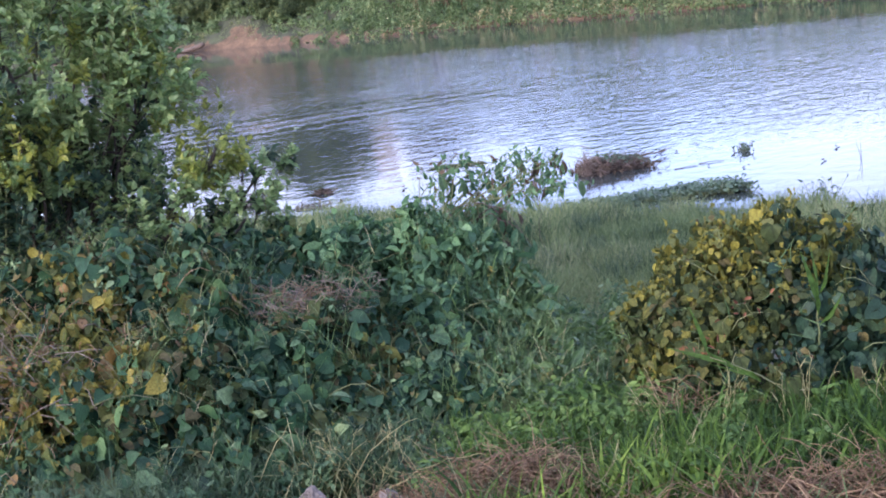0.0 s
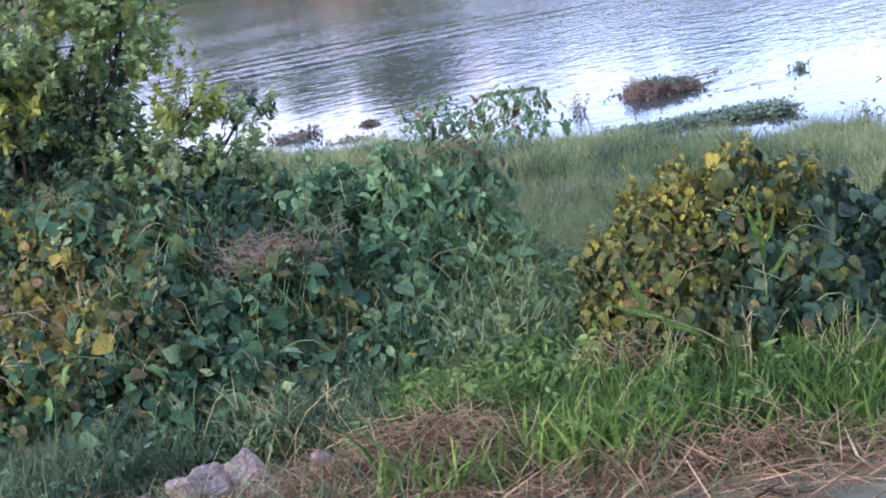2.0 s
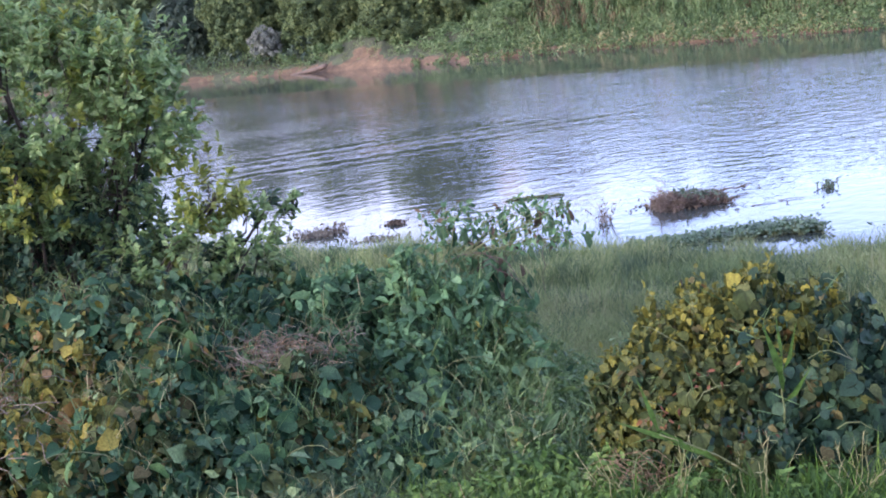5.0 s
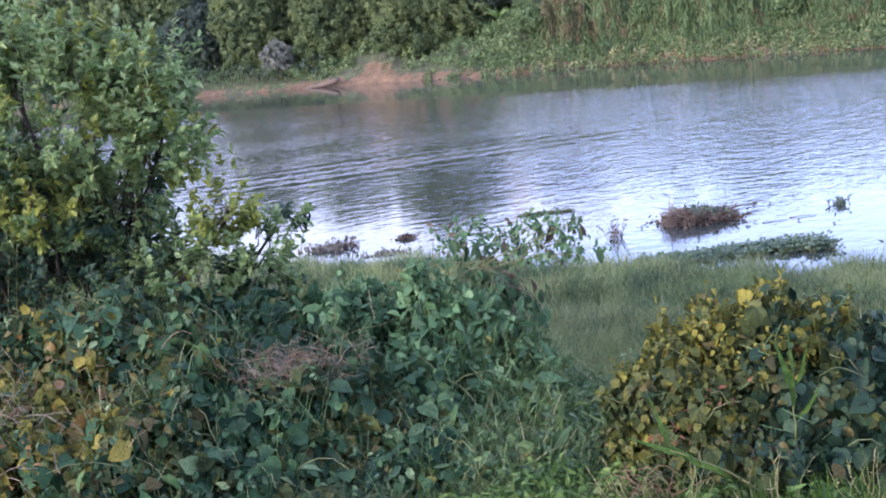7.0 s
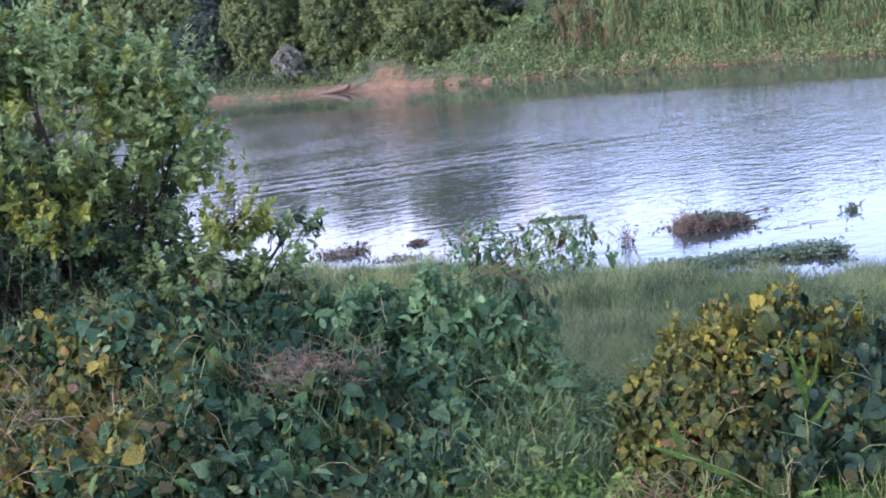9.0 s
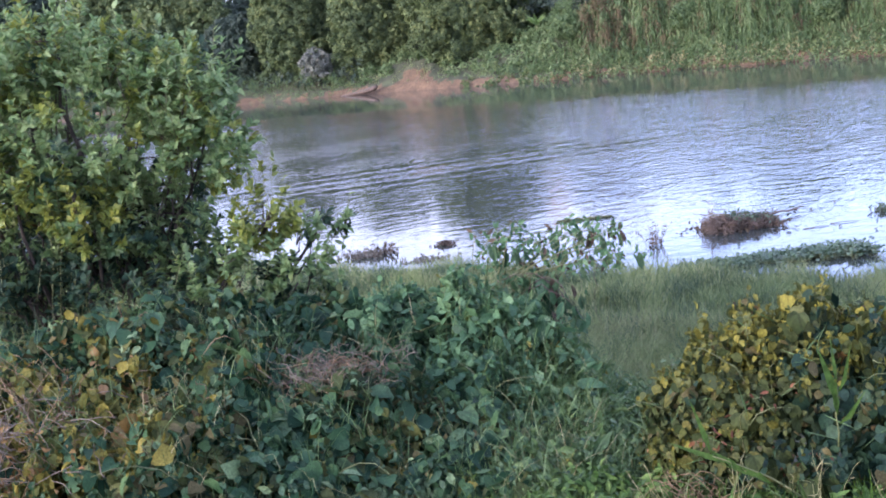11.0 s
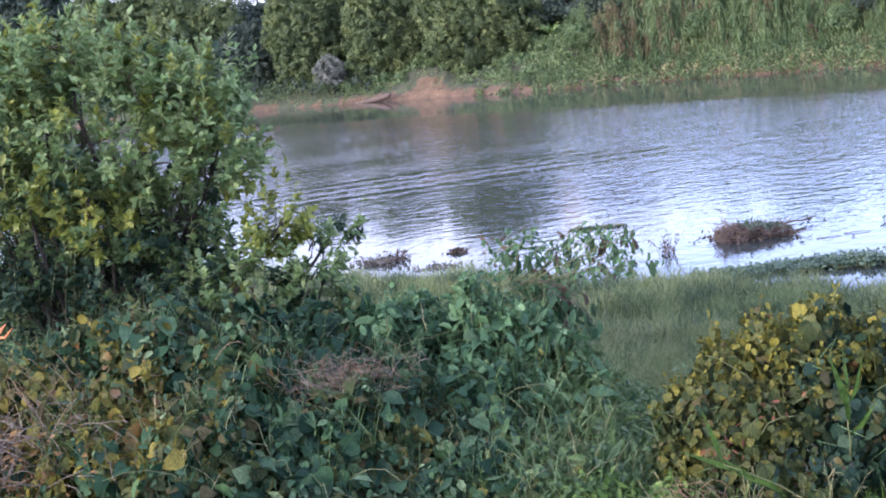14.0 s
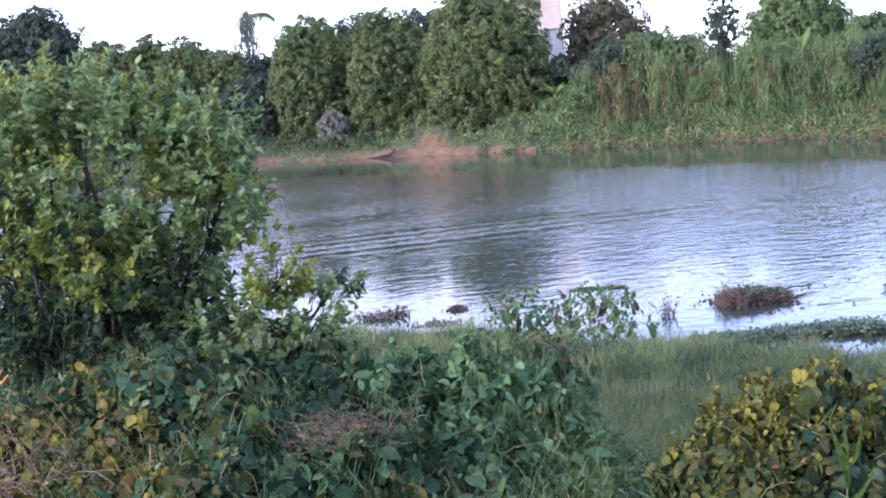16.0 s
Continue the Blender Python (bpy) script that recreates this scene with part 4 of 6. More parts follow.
# the small tree
def crown_tree(name, base, lobes, label, sprays, per, leaf_lo, leaf_hi, yellow, rust):
    t = thing(name, *base, label, "tree")
    b0 = np.array(base)
    trunk_lines, twl, LP, LD, LN, LS, tone_ = [], [], [], [], [], [], []
    w = np.array([l[3] * l[4] + l[3] * l[5] + l[4] * l[5] for l in lobes])
    w = w / w.sum()
    limbs = {}
    for i, l in enumerate(lobes):
        a = np.array([rng.normal(0, 0.10), rng.normal(0, 0.08), 0.0])
        c = np.array(l[:3]) - b0
        ln = bend(a, c, -0.08, 0.045 if i == 0 else 0.03, 0.012, 9, 0.05)
        limbs[i] = ln
        trunk_lines.append(ln)
        for k in range(int(8 * l[3] * l[5]) + 3):
            st = ln[rng.integers(4, 9), :3]
            v = unit(rng.normal(0, 1, 3) + np.array([0, 0, 0.3]))
            trunk_lines.append(bend(st, c + v * np.array(l[3:6]) * 0.85, 0.0, 0.012, 0.004, 7, 0.04))
    for i in range(sprays):
        li = rng.choice(len(lobes), p=w)
        l = lobes[li]
        v = unit(rng.normal(0, 1, 3) * np.array([1, 1, 1]))
        rad = rng.uniform(0.55, 1.05) ** 0.7
        c = np.array(l[:3]) + v * np.array(l[3:6]) * rad - b0
        grow = unit(v * 0.7 + np.array([0, 0, 0.75]) + rng.normal(0, 0.3, 3))
        ln_ = rng.uniform(0.14, 0.30)
        if v[2] > 0.1 and rng.uniform() < 0.45:
            ln_, grow = rng.uniform(0.26, 0.58), unit(grow + np.array([0, 0, 0.9]))
        if c[2] < 0.15:
            continue
        twl.append(bend(c - grow * ln_ * 0.6, c + grow * ln_ * 0.5, 0.0, 0.004, 0.002, 4, 0.008))
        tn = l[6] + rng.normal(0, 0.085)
        for k in range(per):
            u = rng.uniform(-0.45, 0.5)
            an = rng.uniform(0, 6.28)
            s1 = unit(np.cross(grow, np.array([0.3, 0.8, 0.2])))
            s2 = np.cross(grow, s1)
            o = s1 * math.cos(an) + s2 * math.sin(an)
            LP.append(c + grow * ln_ * u)
            LD.append(unit(o * (1.0 - 0.9 * max(u, 0)) + grow * (0.45 + max(u, 0) * 1.2)))
            LN.append(grow * 0.8 - o * 0.3 + rng.normal(0, 0.3, 3) + np.array([0, -0.2, 0.3]))
            LS.append(rng.uniform(leaf_lo, leaf_hi))
            tone_.append(tn)
    LP, LD, LN, LS, tone_ = map(np.array, (LP, LD, LN, LS, tone_))
    part("trunk", tubes("trunk", trunk_lines, M_BARK, 6), t, "dark slender stems and limbs")
    part("twig_tangle", tubes("twig_tangle", twl, M_STEM, 3), t)
    ye, ru = tone_ > yellow, tone_ < rust
    mid = (tone_ >= 0.40) & ~ye
    part("crown", leaves("crown", OVAL, LP[mid], LD[mid], LN[mid], LS[mid], M_TREE, 1.25), t, "light green leaves")
    part("young_leaves", leaves("young_leaves", OVAL, LP[ye], LD[ye], LN[ye], LS[ye], M_TREEY, 1.25), t, "yellow-green young leaves")
    # low-tone sprays take dark leaves that paint the shade under the crown
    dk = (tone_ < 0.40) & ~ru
    part("old_leaves", leaves("old_leaves", OVAL, LP[dk], LD[dk], LN[dk], LS[dk], M_DARKV, 1.25), t, "dark green leaves, the crown's inner shade put into their colour")
    if ru.any():
        part("rust_leaves", leaves("rust_leaves", OVAL, LP[ru], LD[ru], LN[ru], LS[ru], M_RUST, 1.2), t, "rust-brown leaves")
    return t


# tones below 0.40 darken the low and back lobes as painted shade
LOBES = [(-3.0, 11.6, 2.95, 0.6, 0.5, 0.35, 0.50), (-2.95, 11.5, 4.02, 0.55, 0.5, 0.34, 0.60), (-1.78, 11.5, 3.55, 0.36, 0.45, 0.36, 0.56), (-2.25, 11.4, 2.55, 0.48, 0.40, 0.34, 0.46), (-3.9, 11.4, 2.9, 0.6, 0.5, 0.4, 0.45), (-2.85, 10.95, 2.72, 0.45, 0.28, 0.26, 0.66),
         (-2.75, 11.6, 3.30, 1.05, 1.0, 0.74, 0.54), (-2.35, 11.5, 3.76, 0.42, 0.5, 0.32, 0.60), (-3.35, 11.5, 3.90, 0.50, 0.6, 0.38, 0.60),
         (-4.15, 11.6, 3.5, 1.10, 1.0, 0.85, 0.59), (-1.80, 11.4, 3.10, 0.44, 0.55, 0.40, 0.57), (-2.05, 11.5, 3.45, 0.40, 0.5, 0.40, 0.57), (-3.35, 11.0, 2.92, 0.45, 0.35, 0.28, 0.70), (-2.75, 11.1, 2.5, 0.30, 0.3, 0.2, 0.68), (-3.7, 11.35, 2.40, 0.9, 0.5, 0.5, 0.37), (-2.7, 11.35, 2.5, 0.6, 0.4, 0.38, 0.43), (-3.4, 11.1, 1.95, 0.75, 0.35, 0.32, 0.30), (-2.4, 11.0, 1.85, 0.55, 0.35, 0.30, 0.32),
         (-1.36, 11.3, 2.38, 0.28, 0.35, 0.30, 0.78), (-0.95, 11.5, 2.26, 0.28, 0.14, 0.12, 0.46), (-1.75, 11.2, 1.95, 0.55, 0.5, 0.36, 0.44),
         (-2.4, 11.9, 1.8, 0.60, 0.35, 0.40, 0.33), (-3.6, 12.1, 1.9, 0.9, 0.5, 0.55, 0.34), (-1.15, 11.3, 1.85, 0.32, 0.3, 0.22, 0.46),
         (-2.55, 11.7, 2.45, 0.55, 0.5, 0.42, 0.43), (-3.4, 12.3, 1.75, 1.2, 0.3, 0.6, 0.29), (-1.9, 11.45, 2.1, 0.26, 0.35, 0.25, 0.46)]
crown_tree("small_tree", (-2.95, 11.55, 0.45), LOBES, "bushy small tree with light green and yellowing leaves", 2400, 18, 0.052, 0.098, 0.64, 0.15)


# ---- grasses of the near bank ----
def grass_points(n, xr, yr, dens):
    x, y = rng.uniform(*xr, n), rng.uniform(*yr, n)
    k = rng.uniform(0, 1, n) < dens(x, y)
    x, y = x[k], y[k]
    return np.stack([x, y, ground_z(x, y) - 0.01], 1)


P = grass_points(270000, (-9, 11), (10.3, 27), lambda x, y: np.clip((shore_near(x) + 0.1 - y) * 1.2, 0, 1) * (np.abs(x - 0.6) < 0.47 * y) * (0.75 + 0.3 * fnoise(x, y, 0.8, 1.5)))
tall = 0.17 + 0.14 * np.clip(fnoise(P[:, 0], P[:, 1], 0.7, 4.2), -0.7, 1.2) + 0.06 * (P[:, 0] > 2)
meadow = new("bank_grass", blades("bank_grass", P, tall * rng.uniform(0.6, 1.35, len(P)), rng.uniform(0.008, 0.018, len(P)), rng.uniform(0.2, 0.9, len(P)), M_GRASS, 2))
tagged(meadow, "soft pale green grass on the flat river margin", "grass", kind="stuff")

P = grass_points(34000, (-5, 1.6), (6.0, 8.8), lambda x, y: np.clip(0.9 - mound_h(x, y) * 1.1, 0.10, 1) * np.clip((0.6 - x) * 1.5, 0.15, 1) * (((x + 0.65) / 0.95) ** 2 + ((y - 7.05) / 0.62) ** 2 > 1) * np.clip((y - 6.9) * 1.2 + 0.25, 0.1, 1))
soft = new("soft_grass", blades("soft_grass", P, rng.uniform(0.20, 0.50, len(P)), rng.uniform(0.005, 0.010, len(P)), rng.uniform(0.2, 0.8, len(P)), M_SOFT, 3))
tagged(soft, "fine grey-green grass at the foot of the vines", "grass", kind="stuff")

P = grass_points(19000, (0.1, 5.0), (5.7, 8.2), lambda x, y: np.clip(1.15 - 1.0 * np.abs(y - 7.1 + 0.15 * (x - 1)) + 0.35 * fnoise(x, y, 0.4, 2.2), 0, 1) * (((x - 0.42) / 0.6) ** 2 + ((y - 6.95) / 0.40) ** 2 > 1) * np.clip((y - 5.85 + 0.15 * (x - 1)) * 1.1, 0, 1))
broad = new("broad_grass", blades("broad_grass", P, rng.uniform(0.16, 0.46, len(P)), rng.uniform(0.010, 0.040, len(P)), rng.uniform(0.1, 1.3, len(P)), M_BLADE, 3))
tagged(broad, "lush bright green broad-bladed grass", "grass", kind="stuff")

P = grass_points(420, (1.1, 4.0), (6.9, 7.5), lambda x, y: 0.35 + 0.4 * fnoise(x, y, 0.3, 3.0))
tallb = new("tall_blades", blades("tall_blades", P, rng.uniform(0.38, 0.60, len(P)), rng.uniform(0.018, 0.030, len(P)), rng.uniform(0.1, 0.5, len(P)), M_BLADE, 4))
tagged(tallb, "tall bright yellow-green grass blades", "grass", kind="stuff")

# grass blades that come up through the vines
P = grass_points(13000, (-5.2, 1.8), (7.6, 10.8), lambda x, y: 0.3 + 0.35 * fnoise(x, y, 0.4, 8.0))
P[:, 2] += np.maximum(mound_h(P[:, 0], P[:, 1]) - 0.12, 0)
mixg = new("vine_grass", blades("vine_grass", P, rng.uniform(0.16, 0.44, len(P)), rng.uniform(0.004, 0.010, len(P)), rng.uniform(0.2, 1.0, len(P)), M_FRESH, 3))
tagged(mixg, "thin grass blades growing up through the vines", "grass", kind="stuff")

P = grass_points(15000, (0.0, 2.2), (7.5, 11.0), lambda x, y: np.clip(0.4 + (x - 0.6), 0.05, 1) * 0.7)
P[:, 2] += np.maximum(mound_h(P[:, 0], P[:, 1]) - 0.25, 0)
weeds = new("low_weeds", blades("low_weeds", P, rng.uniform(0.18, 0.42, len(P)), rng.uniform(0.008, 0.016, len(P)), rng.uniform(0.3, 0.9, len(P)), M_FRESH, 3))
tagged(weeds, "mixed low green weeds between the vines", "weeds", kind="stuff")
hx = lambda x, y: 0.30 + 0.10 * fnoise(x, y, 0.35, 1.2)
P, D, N, x, y = surface_leaves(15000, (0.2, 2.1), (7.4, 10.4), hx, 0.05, 0.10)
lowl = new("weed_leaves", leaves("weed_leaves", OVAL, P, D, N, rng.uniform(0.035, 0.08, len(P)), M_LUSH, 1.1))
tagged(lowl, "small fresh green weed leaves", "weeds", kind="stuff")


# leafy weeds among the lush grass and at the foot of the vines
hw = lambda x, y: 0.26 + 0.12 * fnoise(x, y, 0.30, 4.2)
P, D, N, x, y = surface_leaves(15000, (-0.1, 3.0), (6.35, 8.3), hw, 0.08, 0.10)
k = rng.uniform(0, 1, len(x)) < np.clip(1.2 - 0.5 * np.abs(x - 0.9) + 0.4 * fnoise(x, y, 0.35, 5.0), 0.05, 1) * (((x - 0.42) / 0.6) ** 2 + ((y - 6.95) / 0.40) ** 2 > 1) * (y > np.where(x < 1.0, 7.05, 6.5))
lush = new("weed_leaves", leaves("weed_leaves", OVAL, P[k], D[k], N[k], rng.uniform(0.035, 0.095, int(k.sum())), M_LUSH, 1.0))
tagged(lush, "lush yellow-green weed leaves among the grass", "weeds", kind="stuff")
P, D, N, x, y = surface_leaves(12000, (-4.2, 0.1), (6.9, 8.5), lambda x, y: 0.22 + 0.10 * fnoise(x, y, 0.30, 1.2), 0.08, 0.10)
k = ((x + 0.65) / 0.95) ** 2 + ((y - 7.05) / 0.55) ** 2 > 1
foot = new("weed_leaves", leaves("weed_leaves", OVAL, P[k], D[k], N[k], rng.uniform(0.03, 0.085, int(k.sum())), M_HERB, 1.0))
tagged(foot, "low green weed leaves at the foot of the vines", "weeds", kind="stuff")

hy = lambda x, y: 0.32 + 0.16 * fnoise(x, y, 0.35, 2.2) - 0.25 * np.clip(np.abs(x - 1.45) - 0.35, 0, 1)
P, D, N, x, y = surface_leaves(9000, (0.8, 2.1), (9.0, 11.4), hy, 0.10, 0.12)
airy = new("weed_leaves", leaves("weed_leaves", OVAL, P, D, N, rng.uniform(0.03, 0.075, len(P)), M_FRESH, 1.0))
tagged(airy, "fluffy light green weeds between the herb and the grass", "weeds", kind="stuff")

# closer growth of the strip beside the vines
P = grass_points(45000, (0.4, 4.2), (10.2, 14.5), lambda x, y: 0.8 + 0.3 * fnoise(x, y, 0.5, 3.5))
fine_g = new("fine_grass", blades("fine_grass", P, rng.uniform(0.12, 0.30, len(P)), rng.uniform(0.006, 0.012, len(P)), rng.uniform(0.3, 1.1, len(P)), M_GRASS, 2))
tagged(fine_g, "short fresh green grass between the vines", "grass", kind="stuff")

# pale thin stalks lying over the vines
P = grass_points(1000, (-3.4, 1.8), (7.5, 10.4), lambda x, y: 0.5 + 0.4 * fnoise(x, y, 0.5, 2.0))
P[:, 2] += np.maximum(mound_h(P[:, 0], P[:, 1]) - 0.03, 0)
pale_g = new("pale_stalks", blades("pale_stalks", P, rng.uniform(0.12, 0.34, len(P)), rng.uniform(0.003, 0.006, len(P)), rng.uniform(0.4, 1.6, len(P)), M_SEED, 4))
tagged(pale_g, "thin pale dry stalks over the vines", "grass", kind="stuff")

# darker tussocks scattered over the pale grass
cx_, cy_ = rng.uniform(-4.5, 9, 300), rng.uniform(11.2, 21, 300)
ok = (shore_near(cx_) - 0.4 > cy_) & (np.abs(cx_ - 0.6) < 0.47 * cy_)
cx_, cy_ = cx_[ok], cy_[ok]
P = np.repeat(np.stack([cx_, cy_], 1), 90, 0) + rng.normal(0, 0.13, (len(cx_) * 90, 2))
P = np.column_stack([P, ground_z(P[:, 0], P[:, 1]) - 0.01])
P = P[shore_near(P[:, 0]) > P[:, 1]]
tus = new("grass_tussocks", blades("grass_tussocks", P, rng.uniform(0.18, 0.40, len(P)), rng.uniform(0.006, 0.012, len(P)), rng.uniform(0.2, 1.0, len(P)), M_SOFT, 3))
tagged(tus, "darker green tussocks in the pale grass", "grass", kind="stuff")

# dry and bent blades among the lush grass
P = grass_points(800, (-1.2, 4.4), (6.2, 7.9), lambda x, y: 0.5 + 0.4 * fnoise(x, y, 0.35, 6.0))
dryb = new("dry_blades", blades("dry_blades", P, rng.uniform(0.16, 0.46, len(P)), rng.uniform(0.004, 0.009, len(P)), rng.uniform(0.3, 1.5, len(P)), M_SEED, 4))
tagged(dryb, "dry pale bent blades among green grass", "grass", kind="stuff")


# tufts of pale seed stalks
def seed_tuft(bx, by, n, h, spread, label):
    bz = float(ground_z(bx, by))
    t = thing("seed_stalk_tuft", bx, by, bz, label, "grass tuft", "seed stalk tufts")
    for i in range(n):
        a = np.array([rng.normal(0, 0.06), rng.normal(0, 0.05), 0])
        v = np.array([rng.normal(0, spread), rng.normal(-0.1, spread * 0.6), 1.0])
        L = h * rng.uniform(0.7, 1.15)
        b = a + unit(v) * L
        st = part("stalk", tubes("stalk", [bend(a, b, 0.03, 0.0032, 0.0016, 6, 0.012)], M_SEED, 4), t)
        hp = [b - unit(v) * L * 0.06 * k for k in range(4)]
        hd = [unit(v + rng.normal(0, 0.7, 3)) for k in range(4)]
        part("seed_head", leaves("seed_head", LANCE, hp, hd, rng.normal(0, 1, (4, 3)), rng.uniform(0.04, 0.09, 4), M_SEED, 0.26), st)
    return t


for bx, by, n, h, sp in [(-0.55, 7.75, 14, 0.50, 0.6), (-0.35, 7.70, 9, 0.42, 0.8), (0.02, 7.45, 7, 0.50, 0.8), (1.55, 7.55, 7, 0.58, 0.35), (1.75, 7.35, 7, 0.60, 0.30),
                         (2.2, 7.15, 7, 0.60, 0.35), (2.65, 7.0, 10, 0.55, 0.45), (1.2, 6.9, 7, 0.45, 0.4), (0.75, 6.6, 5, 0.45, 0.5), (-1.6, 8.05, 6, 0.45, 0.4),
                         (-2.9, 9.4, 5, 0.75, 0.3), (-2.3, 9.6, 6, 0.70, 0.3), (-1.9, 9.7, 4, 0.65, 0.3), (3.2, 6.9, 8, 0.55, 0.4)]:
    seed_tuft(bx, by, n, h, sp, "tuft of thin pale straw-coloured seed stalks")


# long bent stalks that arch over the grass
for ax, ay, az, bx, by, bz in [(-0.35, 7.55, 0.62, 0.35, 7.1, 0.98), (-0.55, 7.7, 0.62, -0.05, 7.55, 1.12), (0.9, 6.8, 0.72, 0.72, 6.75, 1.08), (1.45, 7.4, 0.62, 1.30, 7.3, 1.32),
                               (2.75, 6.9, 0.68, 3.05, 6.8, 1.30), (2.3, 6.7, 0.70, 2.05, 6.6, 1.15), (-1.1, 7.9, 0.6, -0.8, 7.7, 1.15)]:
    ob = new("bent_stalk", tubes("bent_stalk", [bend((0, 0, 0), (bx - ax, by - ay, bz - az), 0.10, 0.0045, 0.002, 9, 0.008)], M_SEED, 5))
    ob.location = (ax, ay, az)
    tagged(ob, "long pale dry grass stalk arching over the grass", "grass stalk", "bent stalks")


# dead straw heaps
def straw_heap(bx, by, rx, ry, hz, n, label):
    bz = float(ground_z(bx, by))
    t = thing("straw_heap", bx, by, bz, label, "straw", "straw heaps")
    v = rng.normal(0, 0.45, (n, 2))
    px, py = v[:, 0] * rx, v[:, 1] * ry
    hh = hz * np.exp(-(v ** 2).sum(1) * 1.6) * rng.uniform(0.2, 1.0, n)
    zz = ground_z(px + bx, py + by) - bz + hh
    lines = []
    for i in range(n):
        a = np.array([px[i], py[i], zz[i]])
        dr = np.array([rng.normal(0, 1), rng.normal(0, 0.7), rng.normal(0.05, 0.30)])
        lines.append(bend(a, a + unit(dr) * rng.uniform(0.12, 0.38), rng.uniform(-0.02, 0.08), 0.0035, 0.0015, 4, 0.012))
    order = np.argsort(-zz)
    for i in order[:40]:
        part("straw", tubes("straw", [lines[i]], M_STRAW, 4), t)
    part("straw_litter", tubes("straw_litter", [lines[i] for i in order[40:]], M_STRAW, 3), t)
    return t


straw_heap(0.42, 6.95, 0.75, 0.45, 0.38, 900, "heap of dead reddish-brown straw and stalks")
straw_heap(2.0, 6.1, 1.4, 0.30, 0.20, 800, "flattened dead brown straw at the foot of the grass")
straw_heap(-0.15, 6.85, 0.5, 0.35, 0.12, 260, "thin dead straw between the stones")
straw_heap(-3.0, 8.3, 0.9, 0.4, 0.18, 420, "dead brown straw beside the vines")
straw_heap(1.65, 7.75, 0.35, 0.3, 0.45, 170, "dead greyish stalks standing in the grass")


# thatch of dead blades lying on the bare slope
n = 15000
x, y = rng.uniform(-3.2, 4.6, n), rng.uniform(4.9, 7.6, n)
k = rng.uniform(0, 1, n) < np.clip((6.95 - 0.15 * (x - 1) - y) * 2.0, 0.10, 1)
x, y = x[k], y[k]
n = len(x)
P = np.stack([x, y, ground_z(x, y) + rng.uniform(0.0, 0.09, n)], 1)
thatch = new("dead_thatch", leaves("dead_thatch", LANCE, P, rng.normal(0, 1, (n, 3)) * np.array([1, 1, 0.22]), rng.normal(0, 0.5, (n, 3)) + np.array([0, 0, 1]), rng.uniform(0.14, 0.42, n), M_STRAW, 0.026))
tagged(thatch, "matted dead brown grass lying on the slope", "dead grass", kind="stuff")
P = grass_points(2600, (-2.6, 4.4), (5.3, 6.9), lambda x, y: np.clip(0.45 + 0.4 * fnoise(x, y, 0.4, 2.7), 0, 1))
sprout = new("sparse_grass", blades("sparse_grass", P, rng.uniform(0.10, 0.30, len(P)), rng.uniform(0.006, 0.014, len(P)), rng.uniform(0.2, 1.2, len(P)), M_FRESH, 3))
tagged(sprout, "sparse green blades in the dead grass", "grass", kind="stuff")


# stones
def stone(bx, by, sx, sy, sz, seed, turn, label, sink=0.3):
    bm = bmesh.new()
    bmesh.ops.create_icosphere(bm, subdivisions=4, radius=1.0)
    noise.seed_set(seed)
    for v in bm.verts:
        c = v.co.copy()
        k = 1 + 0.30 * noise.noise(c * 1.3 + Vector((seed, 0, 0))) + 0.18 * noise.noise(c * 3.6) - 0.14 * max(noise.noise(c * 6.5 + Vector((0, seed, 0))), 0)
        # chop flat facets
        for f in range(6):
            pl = Vector((math.sin(seed + f * 2.4), math.cos(seed * 1.7 + f * 1.9), math.sin(f * 1.3 + seed * 0.6))).normalized()
            dpl = c.dot(pl)
            if dpl > 0.62:
                c -= pl * (dpl - 0.62) * 0.85
        v.co = Vector((c.x * sx, c.y * sy, c.z * sz)) * k
    me = bpy.data.meshes.new("stone")
    bm.to_mesh(me)
    bm.free()
    me.materials.append(M_STONE)
    ob = new("stone", me)
    ob.location = (bx, by, float(ground_z(bx, by)) + sz * (1 - sink) * 0.8 - 0.045)
    ob.rotation_euler = (0.1, -0.15, turn)
    return tagged(ob, label, "stone", "stones on the bank")


stone(-0.98, 7.24, 0.22, 0.18, 0.20, 3, 0.4, "upright angular pale grey stone")
stone(-0.72, 7.30, 0.19, 0.16, 0.18, 5, 1.2, "rough pitted grey stone")
stone(-0.95, 7.20, 0.15, 0.12, 0.09, 8, 2.0, "pale grey broken stone")
stone(-0.27, 7.27, 0.12, 0.11, 0.16, 11, 0.9, "rounded grey stone among dead straw")
stone(-0.20, 7.20, 0.12, 0.10, 0.09, 14, 0.2, "dark grey stone among dead straw")
stone(-1.45, 7.28, 0.22, 0.10, 0.06, 17, 0.3, "flat pale grey stone in the grass")
stone(-0.62, 7.18, 0.10, 0.09, 0.07, 21, 1.7, "small grey stone beside larger ones")
stone(1.72, 7.62, 0.10, 0.09, 0.10, 24, 1.0, "pale grey stone half hidden in the grass")


